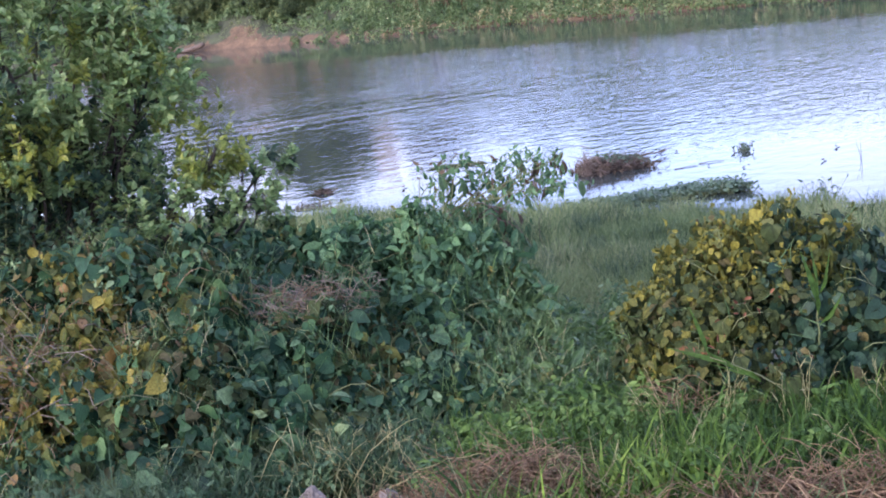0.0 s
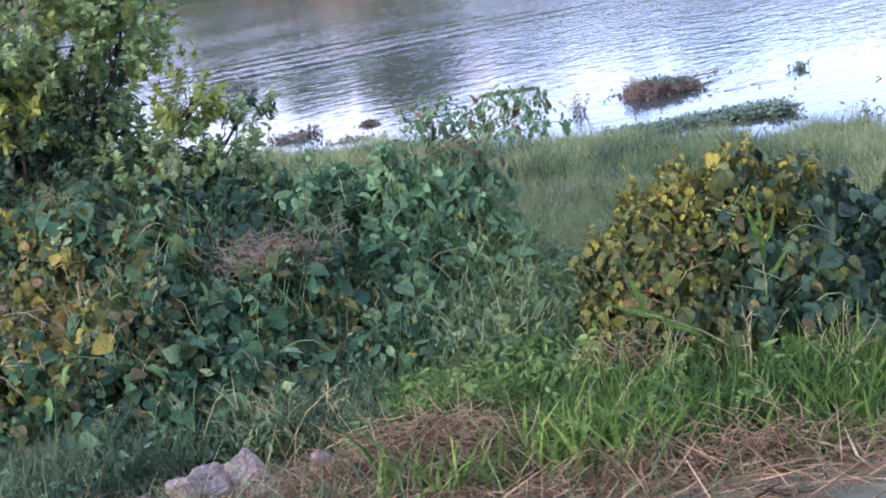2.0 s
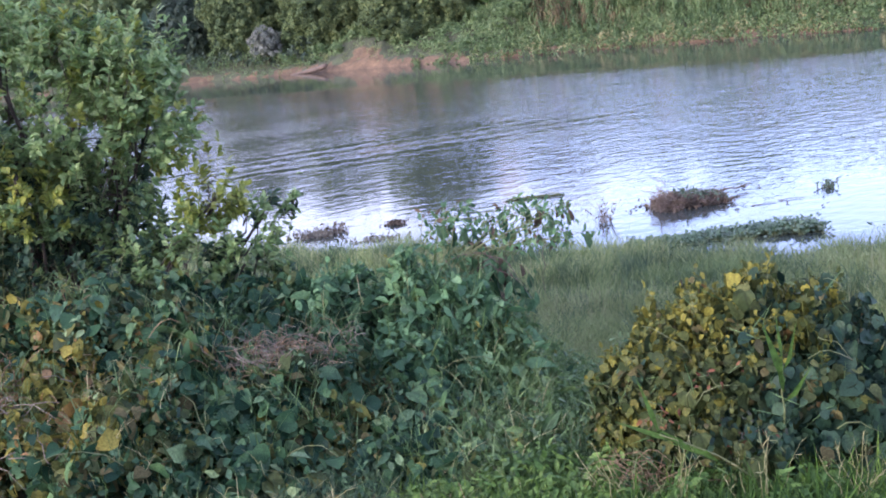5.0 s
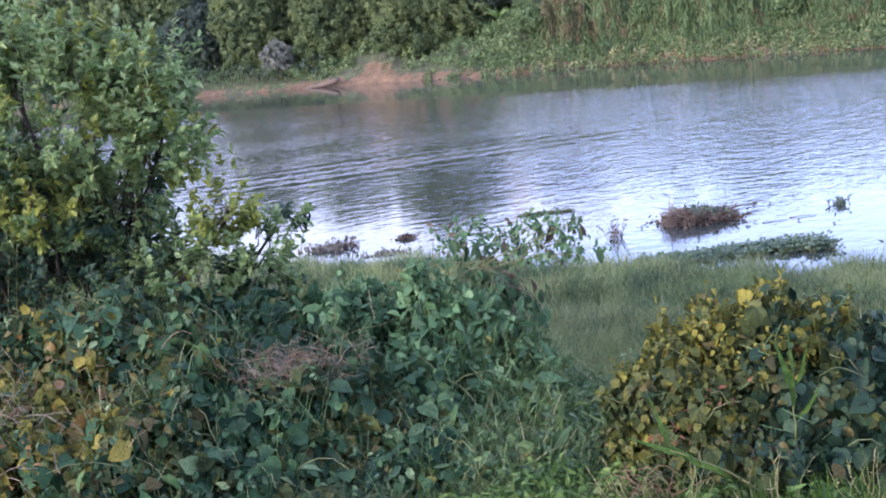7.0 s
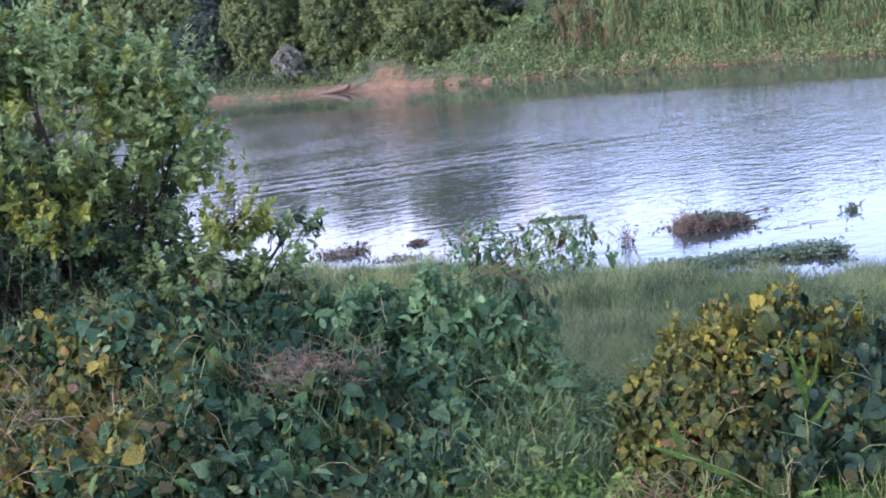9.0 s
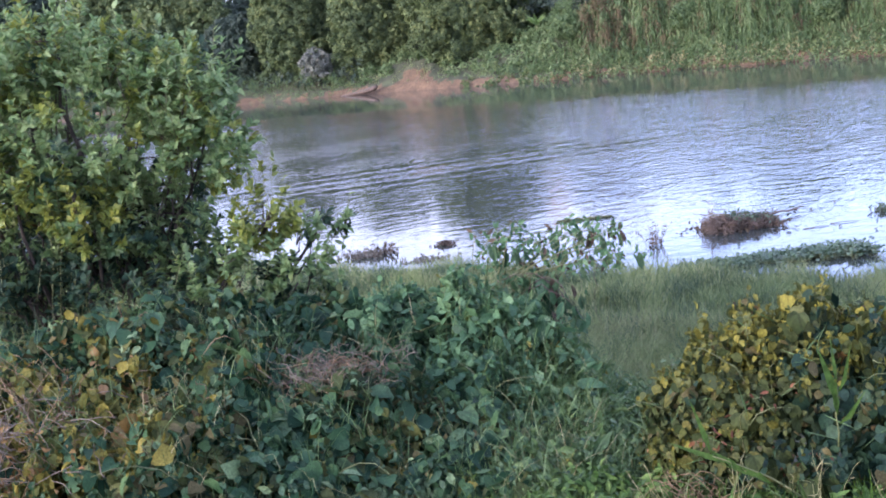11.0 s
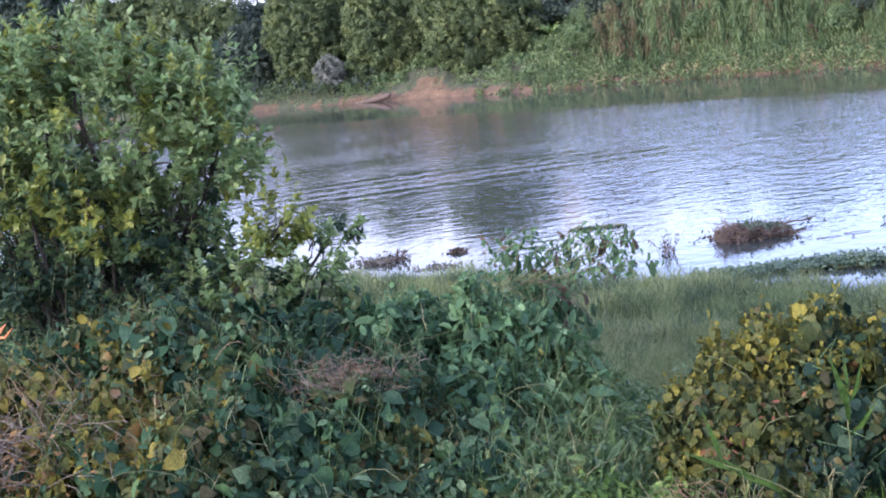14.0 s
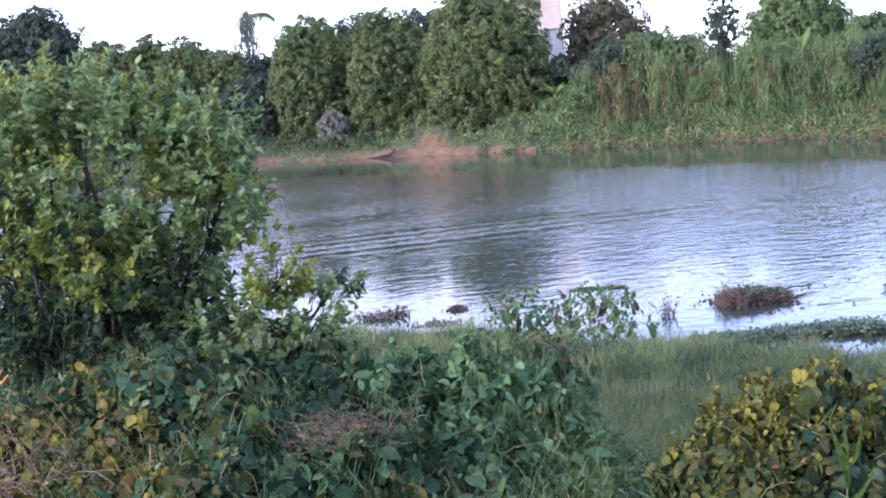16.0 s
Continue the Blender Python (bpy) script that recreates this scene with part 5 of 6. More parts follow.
# ---- in the shallow water ----
def stalk_pile(t, n, length, width, height, mat, name="stalk_tangle", r=0.006, lift=0.0, longest=0.42):
    lines = []
    for i in range(n):
        u = rng.uniform(-0.5, 0.5)
        prof = min(1.0, (u + 0.5) * 5) * (1 + 0.30 * math.sin(u * 17 + length * 3) + 0.2 * math.sin(u * 41)) * (0.95 - 1.1 * u)
        a = np.array([u * length, rng.normal(0, 0.22) * width, rng.uniform(-0.02, 1) * height * prof + lift])
        dr = unit(np.array([rng.normal(0, 1.2), rng.normal(0, 0.6), rng.normal(0, 0.35)]))
        b = a + dr * rng.uniform(0.3, 1.0) * longest
        b[2] = np.clip(b[2], -0.02, height * 1.25)
        lines.append(bend(a, b, rng.uniform(-0.02, 0.04), r, r * 0.4, 4, 0.015))
    return part(name, tubes(name, lines, mat, 4), t)


rb = (4.52, 23.1, 0.0)
raft = thing("driftwood_raft", *rb, "raft of brown driftwood and dead stalks stranded in shallow water", "driftwood")
raft.rotation_euler = (0, 0, 0.28)
stalk_pile(raft, 420, 1.15, 1.15, 0.15, M_WET, "stick_tangle", 0.009, 0.0, 0.30)
stalk_pile(raft, 120, 0.40, 0.7, 0.30, M_TWIG, "stick_tangle", 0.007, 0.0, 0.30).location = (-0.40, -0.05, 0)
n = 820
u = rng.uniform(-0.5, 0.5, n)
q = np.stack([u * 1.25, rng.normal(0, 0.27, n), rng.uniform(0, 1, n) * (0.15 - 0.18 * u + 0.05 * np.sin(u * 19)) * np.minimum(1, (u + 0.5) * 5)], 1)
part("dead_leaves", leaves("dead_leaves", OVAL, q, rng.normal(0, 1, (n, 3)), rng.normal(0, 1, (n, 3)) + np.array([0, -0.3, 0.8]), rng.uniform(0.05, 0.10, n), M_DEAD), raft, "sodden brown leaves")
n = 320
u = rng.uniform(-0.35, 0.5, n)
q = np.stack([u * 1.0 + 0.1, rng.normal(0.10, 0.2, n), 0.11 - 0.10 * u + rng.uniform(-0.04, 0.12, n) * np.cos(u * 2.6)], 1)
part("sprout_tangle", leaves("sprout_tangle", OVAL, q, rng.normal(0, 0.7, (n, 3)) + np.array([0, 0, 0.8]), rng.normal(0, 1, (n, 3)) + np.array([0, -0.3, 0.8]), rng.uniform(0.05, 0.09, n), M_HYA), raft, "green sprouts on top")
part("branch", tubes("branch", [bend((0.45, 0.2, 0.09), (1.45, 0.65, 0.06), 0.02, 0.024, 0.010, 8, 0.006), bend((1.1, 0.5, 0.07), (1.45, 0.48, 0.13), 0.0, 0.010, 0.004, 5, 0.006),
                                bend((1.3, 0.55, 0.06), (1.55, 0.75, 0.12), 0.0, 0.008, 0.003, 5, 0.006)], M_WET, 6), raft, "bare branch reaching over the water")
# ragged ends that hang over the water and stick out of the heap
lines = []
for i in range(110):
    a = np.array([rng.uniform(-0.72, -0.30), rng.uniform(-0.25, 0.05), rng.uniform(0.05, 0.30)])
    lines.append(bend(a, a + np.array([rng.normal(0.02, 0.08), rng.normal(-0.10, 0.08), -rng.uniform(0.1, 0.3)]), 0.02, 0.007, 0.003, 5, 0.015))
for i in range(50):
    a = np.array([rng.uniform(-0.65, 0.55), rng.uniform(-0.15, 0.15), 0.12])
    lines.append(bend(a, a + np.array([rng.normal(0, 0.16), rng.normal(0, 0.1), rng.uniform(0.05, 0.24) * (1 - 0.8 * a[0])]), 0.0, 0.006, 0.002, 5, 0.015))
part("twig_tangle", tubes("twig_tangle", lines, M_WET, 4), raft, "dark ragged twigs")
part("upright_twig", tubes("upright_twig", [bend((-0.62, -0.1, 0.0), (-0.58, -0.1, 0.55), 0, 0.007, 0.003, 6, 0.01), bend((-0.66, -0.25, -0.05), (-0.60, -0.15, 0.3), 0, 0.01, 0.005, 5, 0.01)], M_WET, 5), raft)


def floating_patch(name, cx_, cy_, n, place, label):
    t = thing(name, cx_, cy_, 0.0, label, "water plants")
    LP, LD, LN, LS, st = [], [], [], [], []
    for i in range(n):
        px, py, hh = place()
        for k in range(7):
            an = rng.uniform(0, 6.28)
            o = np.array([math.cos(an), math.sin(an), 0])
            top = np.array([px, py, 0]) + o * rng.uniform(0.03, 0.10) + np.array([0, 0, hh * rng.uniform(0.5, 1.1)])
            LP.append(top)
            LD.append(unit(o * 0.7 + np.array([0, 0, rng.uniform(0.1, 0.9)])))
            LN.append(np.array([-o[0] * 0.5, -o[1] * 0.5 - 0.2, 0.9]) + rng.normal(0, 0.2, 3))
            LS.append(rng.uniform(0.035, 0.068))
            if k < 4:
                st.append([(px, py, -0.02, 0.005), (*(np.array([px, py, 0]) * 0.3 + top * 0.7), 0.004), (*top, 0.003)])
    part("leaves", leaves("leaves", ROUND, LP, LD, LN, np.array(LS), M_HYA, 0.85), t, "round glossy leaves")
    part("stem_tangle", tubes("stem_tangle", st, M_STEM, 3), t)
    return t


def hya_place():
    u = rng.uniform(0, 1) ** 0.85
    px = -1.35 + 2.75 * u
    wid = 0.36 + 0.20 * u
    py = 0.08 + 0.14 * u + rng.normal(0, 0.45) * wid - 0.10 * px
    return px, py, (0.02 + 0.075 * u) * rng.uniform(0.25, 1.5)


floating_patch("water_hyacinth_patch", 4.45, 19.72, 480, hya_place, "low mat of green water plants with round leaves along the shore")


def tuft(name, cx_, cy_, rad, h, n, label, mat, leafmat=None, cat="water weeds", ry=None):
    t = thing(name, cx_, cy_, 0.0, label, cat)
    lines, lp = [], []
    for i in range(n):
        a = np.array([rng.normal(0, rad * 0.5), rng.normal(0, (ry or rad) * 0.5), -0.03])
        b = a + np.array([rng.normal(0, 0.4), rng.normal(0, 0.3), 1.0]) * h * rng.uniform(0.3, 1.0)
        lines.append(bend(a, b, 0.0, 0.005, 0.002, 4, 0.012))
        lp += [b, a + (b - a) * 0.6, a + (b - a) * 0.3]
    part("stalk_tangle", tubes("stalk_tangle", lines, mat, 4), t)
    if leafmat:
        lp = np.array(lp)
        m = len(lp)
        part("leaves", leaves("leaves", OVAL, lp, rng.normal(0, 0.8, (m, 3)), rng.normal(0, 1, (m, 3)) + np.array([0, 0, 0.7]), rng.uniform(0.04, 0.09, m), leafmat), t)
    return t


tuft("weed_clump", 6.92, 23.3, 0.12, 0.17, 34, "small dark weed clump standing in the water", M_WET, M_HYA)
tuft("drowned_plant", 2.98, 22.25, 0.12, 0.42, 22, "dark half-drowned plant with thin stalks", M_WET, M_DEAD)
tuft("drowned_brush", -1.95, 24.1, 0.50, 0.16, 150, "grey half-drowned brush in shallow water", M_TWIG, M_SILT, "brush", 0.22)
tuft("drowned_brush", -1.62, 24.25, 0.14, 0.24, 30, "small dark brush tuft in shallow water", M_WET, M_DEAD, "brush", 0.1)
tuft("drowned_twigs", -0.85, 23.05, 0.42, 0.07, 90, "low dark twigs and leaves washed to the shore", M_WET, M_SILT, "twigs", 0.16)
tuft("shore_weed", 6.35, 17.9, 0.25, 0.40, 26, "thin weed stalks at the water's edge", M_STEM, M_HYA)
tuft("shore_weed", 1.9, 20.6, 0.35, 0.25, 30, "thin weed stalks at the water's edge", M_STEM, M_HYA)
tuft("thin_reed", 8.1, 20.9, 0.03, 0.40, 2, "single thin reed standing in the water", M_WET)

# small drift lump
islet = thing("drift_lump", -0.56, 24.52, 0.0, "small dark lump of sodden drift", "driftwood")
stalk_pile(islet, 60, 0.26, 0.3, 0.045, M_WET, "stick_tangle", 0.008, 0.0, 0.14)
n = 120
part("dead_leaves", leaves("dead_leaves", OVAL, np.stack([rng.normal(0, 0.09, n), rng.normal(0, 0.07, n), rng.uniform(0, 0.07, n)], 1), rng.normal(0, 1, (n, 3)),
                           rng.normal(0, 0.5, (n, 3)) + np.array([0, 0, 1]), rng.uniform(0.04, 0.08, n), M_DEAD), islet)

# long floating mat of weed and reed litter
mat_ = thing("floating_weed_mat", 2.1, 25.9, 0.0, "narrow floating mat of greenish-brown weed litter", "driftwood")
stalk_pile(mat_, 70, 0.95, 0.16, 0.02, M_STEM, "litter", 0.006, 0.0, 0.22)
n = 260
part("leaves", leaves("leaves", LANCE, np.stack([rng.uniform(-0.55, 0.5, n), rng.normal(0, 0.05, n), rng.uniform(0.0, 0.03, n)], 1), rng.normal(0, 1, (n, 3)) * np.array([1, 1, 0.12]),
                       rng.normal(0, 0.4, (n, 3)) + np.array([0, 0, 1]), rng.uniform(0.06, 0.12, n), M_OLIVE), mat_)

# floating scraps
scrap = leaves("drift_leaf", ROUND, np.zeros((3, 3)) + np.array([[0, 0, 0.004], [0.03, 0.02, 0.012], [-0.03, 0.01, 0.02]]), np.array([[1, 0, 0.1], [0.2, 1, 0.3], [-1, 0.4, 0.5]]),
               np.array([[0, 0.1, 1], [0, -0.3, 1], [0.2, 0, 1.0]]), np.array([0.07, 0.06, 0.06]), M_DEAD)
for sx, sy in [(5.55, 24.1), (5.72, 24.35), (5.9, 24.2), (6.55, 24.9), (7.1, 23.9), (6.72, 23.2), (5.35, 24.5), (7.25, 24.0), (3.6, 23.3), (3.45, 22.9), (-0.9, 23.6), (-0.3, 23.2), (5.9, 22.1), (6.4, 21.6), (8.3, 22.4), (7.6, 21.2), (0.9, 23.9)]:
    ob = new("drift_leaf", scrap)
    ob.location, ob.rotation_euler = (sx, sy, 0.006), (0, 0, rng.uniform(0, 6))
    tagged(ob, "dark floating leaf scrap", "drift leaf", "floating scraps")
for sx, sy, a in [(5.6, 22.3, 0.15), (6.1, 22.5, -0.1), (5.7, 20.6, 0.2)]:
    ob = new("floating_stick", tubes("floating_stick", [bend((-0.22, 0, 0.008), (0.22, 0.02, 0.012), 0.003, 0.007, 0.004, 6, 0.003)], M_WET, 5))
    ob.location, ob.rotation_euler = (sx, sy, 0), (0, 0, a)
    tagged(ob, "thin dark stick floating on the water", "stick", "floating scraps")


# ---- far bank ----
def gz1(x, y):
    return float(ground_z(np.array([x]), np.array([y]))[0])


def lump_crown(P0, rx, ry, z0, z1, blobs, per, size, flat=0.35):
    """Leaf places on a dense rounded crown of many leafy knots between the heights z0 and z1."""
    zc, rz = z0 + (z1 - z0) * 0.46, (z1 - z0) * 0.54
    mid, ext = np.array([P0[0], P0[1], zc]), np.array([rx, ry, rz])
    P, D, N = [], [], []
    for k in range(int(blobs * 3.2)):
        v = unit(rng.normal(0, 1, 3))
        if v[1] > 0.35 and rng.uniform() < 0.65:
            v[1] = -v[1]
        # a rounded, boxy outline with broad swellings, covered in leafy knots
        w = v / (np.abs(v) ** 2.7).sum() ** (1 / 2.7)
        w[2] = max(w[2], -0.85)
        swell = 1 + 0.085 * math.sin(5.1 * v[0] + 3.7 * v[2] + P0[0]) * math.cos(4.3 * v[2] - 2.9 * v[1] + P0[1]) + 0.05 * math.sin(11 * v[0] - 9 * v[2] + P0[0])
        taper = 1 - 0.14 * max(w[2], 0) ** 2
        r = (0.16 + 0.045 * min(rx, rz)) * rng.uniform(0.7, 1.35)
        q = mid + w * np.array([taper, taper, 1]) * (ext - 0.6 * r) * swell * rng.uniform(0.93, 1.02)
        u = unit(rng.normal(0, 1, (per, 3)) + v * 0.9 + np.array([0, 0, 0.25]))
        P.append(q + u * r * rng.uniform(0.75, 1.05, (per, 1)))
        N.append(unit(u + rng.normal(0, 0.28, (per, 3)) + np.array([0, 0, 0.25])))
        D.append(unit(np.cross(u, rng.normal(0, 1, (per, 3))) + np.array([0, 0, -0.45])))
    # the dim inside of the crown
    n = int(blobs * per * 1.1)
    u = unit(rng.normal(0, 1, (n, 3)))
    w = u / (np.abs(u) ** 2.7).sum(1, keepdims=True) ** (1 / 2.7)
    taper = 1 - 0.14 * np.maximum(w[:, 2:], 0) ** 2
    w = w * np.concatenate([taper, taper, np.ones((n, 1))], 1)
    w[:, 2] = np.maximum(w[:, 2], -0.85)
    P.append(mid + w * (ext - 0.25) * rng.uniform(0.55, 0.90, (n, 1)))
    N.append(unit(u + rng.normal(0, 0.5, (n, 3))))
    D.append(unit(rng.normal(0, 1, (n, 3))))
    K = np.ones(sum(map(len, P)))
    K[-n:] = 3.6
    return np.concatenate(P), np.concatenate(D), np.concatenate(N), K


def far_tree(name, x, y, z0, z1, width, mat, label, blobs=110, per=75, size=0.34, depth=0.9, group="trees on the far bank"):
    g = gz1(x, y)
    t = thing(name, x, y, g, label, "tree", group)
    P, D, N, K = lump_crown((x, y), width / 2 * 1.02, width / 2 * depth, z0, z1, blobs, max(12, int(per * 0.40)), size)
    b = (x, y, g)
    part("crown", leaves("crown", CARD, rel(P, b), D, N, size * 0.53 * K * rng.uniform(0.6, 1.3, len(P)), mat), t)
    h = (z0 + z1) / 2 - g
    lines = [[(0, 0, -0.2, 0.26), (0.05, 0, h * 0.4, 0.2), (0, 0.05, h, 0.12)]]
    for k in range(6):
        a = rng.uniform(0, 6.28)
        lines.append(bend((0.03, 0, h * rng.uniform(0.3, 0.6)), (math.cos(a) * width * 0.3, math.sin(a) * width * 0.3, h * rng.uniform(0.9, 1.3)), 0.1, 0.11, 0.03, 6, 0.08))
    part("trunk", tubes("trunk", lines, M_BARK, 7), t)
    return t


ORCH = "dense dark green orchard tree with a rounded lumpy crown"
far_tree("orchard_tree", -41.2, 121, 3.6, 14.4, 9.0, M_MANGO2, "dark green orchard tree with a rounded crown on the skyline", 170, 80, 0.46)
far_tree("orchard_tree", -37.6, 121, 3.9, 9.6, 3.6, M_MANGO2, "low dark bluish-green tree between taller ones", 80, 80, 0.42)
far_tree("orchard_tree", -34.2, 118.5, 3.5, 11.2, 5.4, M_MANGO, ORCH, 100, 75)
far_tree("orchard_tree", -30.2, 118, 3.3, 11.1, 5.0, M_MANGO, "narrow dark green orchard tree", 80, 75)
far_tree("orchard_tree", -26.2, 114.8, 2.8, 10.4, 5.4, M_MANGO, ORCH, 90, 75)
far_tree("orchard_tree", -22.9, 114.0, 2.8, 9.4, 4.4, M_MANGO, "narrow dark green orchard tree", 70, 75)
far_tree("orchard_tree", -20.2, 110.6, 2.2, 6.9, 5.0, M_MANGO2, "low dull green tree between orchard trees", 80, 70)
far_tree("orchard_tree", -15.0, 108.0, 1.8, 10.9, 6.3, M_MANGO, "large dense orchard tree with yellow-green highlights", 170, 80)
far_tree("orchard_tree", -12.0, 112.5, 2.4, 11.0, 6.0, M_MANGO2, "dark orchard tree behind another", 80, 70)
far_tree("orchard_tree", -8.5, 105.0, 1.7, 10.9, 6.4, M_MANGO, "large dense orchard tree leaning over the bank", 180, 80)
far_tree("orchard_tree", -5.2, 108.5, 2.4, 10.9, 6.2, M_MANGO2, "dark orchard tree behind another", 80, 70)
far_tree("orchard_tree", -1.1, 100.6, 1.6, 11.7, 9.1, M_MANGO, "largest orchard tree with a tall broad lumpy crown", 260, 85)
far_tree("orchard_tree", -40.0, 128, 4.5, 10.6, 6.0, M_MANGO2, "dark bluish-green tree behind the orchard", 70, 60)
far_tree("orchard_tree", -33.0, 126, 4.5, 10.6, 6.0, M_MANGO2, "dark bluish-green tree behind the orchard", 70, 60)
far_tree("orchard_tree", -27.5, 123, 4.0, 10.0, 6.0, M_MANGO2, "dark bluish-green tree behind the orchard", 70, 60)
far_tree("orchard_tree", -20.5, 118, 3.5, 9.0, 6.0, M_MANGO2, "dark bluish-green tree behind the orchard", 70, 60)
far_tree("brownish_tree", 7.9, 103.5, 3.6, 10.9, 6.4, M_BROWN, "brownish thin-leaved tree beside a building", 90, 50, 0.36)
far_tree("orchard_tree", 4.6, 104.5, 2.4, 6.2, 3.8, M_MANGO, "dark low tree beside the building", 60, 60)
far_tree("green_tree", 19.4, 91.0, 2.6, 9.3, 7.0, M_THICK, "bright green leafy tree above the far thicket", 150, 75, 0.32)
far_tree("green_tree", 23.6, 87.6, 2.6, 7.0, 5.2, M_THICK, "green leafy tree above the far thicket", 110, 75, 0.32)
far_tree("sparse_tree", 15.4, 97.0, 5.2, 9.6, 3.0, M_MANGO2, "sparse feathery tree against the sky", 16, 28, 0.30)
far_tree("green_tree", 27.5, 83.5, 2.4, 6.6, 6.0, M_MANGO2, "green leafy tree above the far thicket", 110, 70, 0.32)
far_tree("grey_bush", -12.9, 104.2, 1.3, 3.7, 2.5, M_GREYL, "pale grey-leaved bush at the foot of the trees", 16, 50, 0.30)

# tall conifer, its grey-green paled by painted haze, and a slender palm on the skyline
t = thing("conifer", -23.8, 130, gz1(-23.8, 130), "tall feathery conifer on the skyline, distance haze painted into its grey-green leaves", "tree", "trees on the far bank")
P, D, N = [], [], []
for i in range(1500):
    u = rng.uniform(0, 1) ** 0.7
    r = 2.1 * (1 - u) ** 0.6 * rng.uniform(0.3, 1) * (1 + 0.4 * math.sin(u * 23)) + 0.1
    a = rng.uniform(0, 6.28)
    P.append((r * math.cos(a), r * math.sin(a), 2.0 + u * 8.2))
    D.append((math.cos(a) * 0.5, math.sin(a) * 0.5, 0.8))
    N.append((math.cos(a), math.sin(a), 0.2))
part("crown", leaves("crown", LANCE, P, D, N, rng.uniform(0.3, 0.7, len(P)), M_HAZY, 0.7), t)
part("trunk", tubes("trunk", [[(0, 0, -0.2, 0.2), (0, 0, 5, 0.12), (0, 0, 10, 0.03)]], M_BARK, 7), t)


def palm(x, y, ztop, label):
    g = gz1(x, y)
    t = thing("palm_tree", x, y, g, label, "palm", "trees on the far bank")
    h = ztop - 0.8 - g
    part("trunk", tubes("trunk", [[(0.25, 0, -0.2, 0.14), (0.12, 0, h * 0.5, 0.11), (0, 0, h, 0.09)]], M_POLE, 8), t, "pale slender trunk")
    for k in range(11):
        a = k * 2.4
        P, D = [], []
        for u in np.linspace(0.1, 1, 16):
            c = np.array([math.cos(a) * 1.25 * u, math.sin(a) * 1.25 * u, h + 0.75 * u - 1.25 * u * u])
            for sgn in (-1, 1):
                P.append(c)
                D.append((-math.sin(a) * sgn + math.cos(a) * 0.5, math.cos(a) * sgn + math.sin(a) * 0.5, -0.6))
        part("frond", leaves("frond", LANCE, P, D, np.tile([[0, -0.3, 1.0]], (len(P), 1)), np.full(len(P), 0.5), M_MANGO, 0.6), t)
    return t


palm(-21.1, 122, 13.4, "slender palm with a small crown on the skyline")


# banana plants
def banana(x, y, h, label):
    g = gz1(x, y)
    t = thing("banana_plant", x, y, g, label, "banana plant", "banana plants")
    part("stem", tubes("stem", [[(0, 0, -0.1, 0.12), (0, 0, h * 0.55, 0.09), (0, 0, h * 0.7, 0.05)]], M_STEM, 7), t)
    for k in range(9):
        a = k * 2.4 + x
        d = np.array([math.cos(a) * 0.6, math.sin(a) * 0.4, 1.0 - 0.08 * k])
        part("leaf", leaves("leaf", OVAL, np.array([[0, 0, h * 0.6]]), np.array([d]), np.array([[-d[0] * 0.6, -0.8, 0.8]]), np.array([h * 0.62]), M_BANANA, 0.5), t)
    return t


banana(18.2, 85.3, 2.7, "pale green banana plant on the far slope")
banana(3.6, 95.6, 1.7, "small banana plant at the foot of the trees")
banana(24.5, 80.9, 2.4, "small banana plant in the far thicket")


# the draped thicket on the far slope
def thicket_h(x, d):
    top = np.interp(x, [3.0, 5.0, 7, 9.5, 12.5, 14, 17, 21, 24, 40], [0.4, 1.2, 2.7, 3.1, 2.8, 2.2, 2.1, 2.1, 2.2, 2.2])
    ramp_ = np.interp(d + 0.8 * fnoise(x, d * 0, 1.1, 7.0) + 0.45 * fnoise(x, d * 0, 0.45, 3.0), [1.0, 3.0, 4.1, 8.0], [0.0, 0.20, 0.86, 1.0])
    return 0.35 + top * ramp_ * (1 + 0.24 * fnoise(x, d * 0.3, 0.8, 2.0) + 0.08 * fnoise(x, d, 0.4, 5.0))


def far_growth(name, n, xr, dr, hfun, size, mat, label, shape=CARD, hang=0.5, part_of=None, base=None):
    thin = 0.5 if shape is LANCE else 1.0
    x, d = rng.uniform(*xr, n), rng.uniform(*dr, n)
    y = shore_far(x) + d
    e = 0.1
    h = hfun(x, d)
    gd = (hfun(x, d + e) - hfun(x, d - e)) / (2 * e)
    gxx = (hfun(x + e, d) - hfun(x - e, d)) / (2 * e)
    k = (h > 0.1) & (rng.uniform(0, 2.6, n) < np.sqrt(1 + gd ** 2 + gxx ** 2))
    x, y, d, h, gd, gxx = x[k], y[k], d[k], h[k], gd[k], gxx[k]
    m = len(x)
    nr = unit(np.stack([-gxx - 0.5 * gd, -gd, np.ones(m)], 1))
    P = np.stack([x, y, ground_z(x, y) + h], 1) - nr * rng.exponential(0.16, m)[:, None]
    N = unit(nr + rng.normal(0, 0.45, (m, 3)))
    D = unit(rng.normal(0, 0.6, (m, 3)) + np.array([0, 0, -hang]))
    S = size * rng.uniform(0.55, 1.35, m)
    return part(name, leaves(name, shape, rel(P, base), D, N, S, mat, thin), part_of, label)


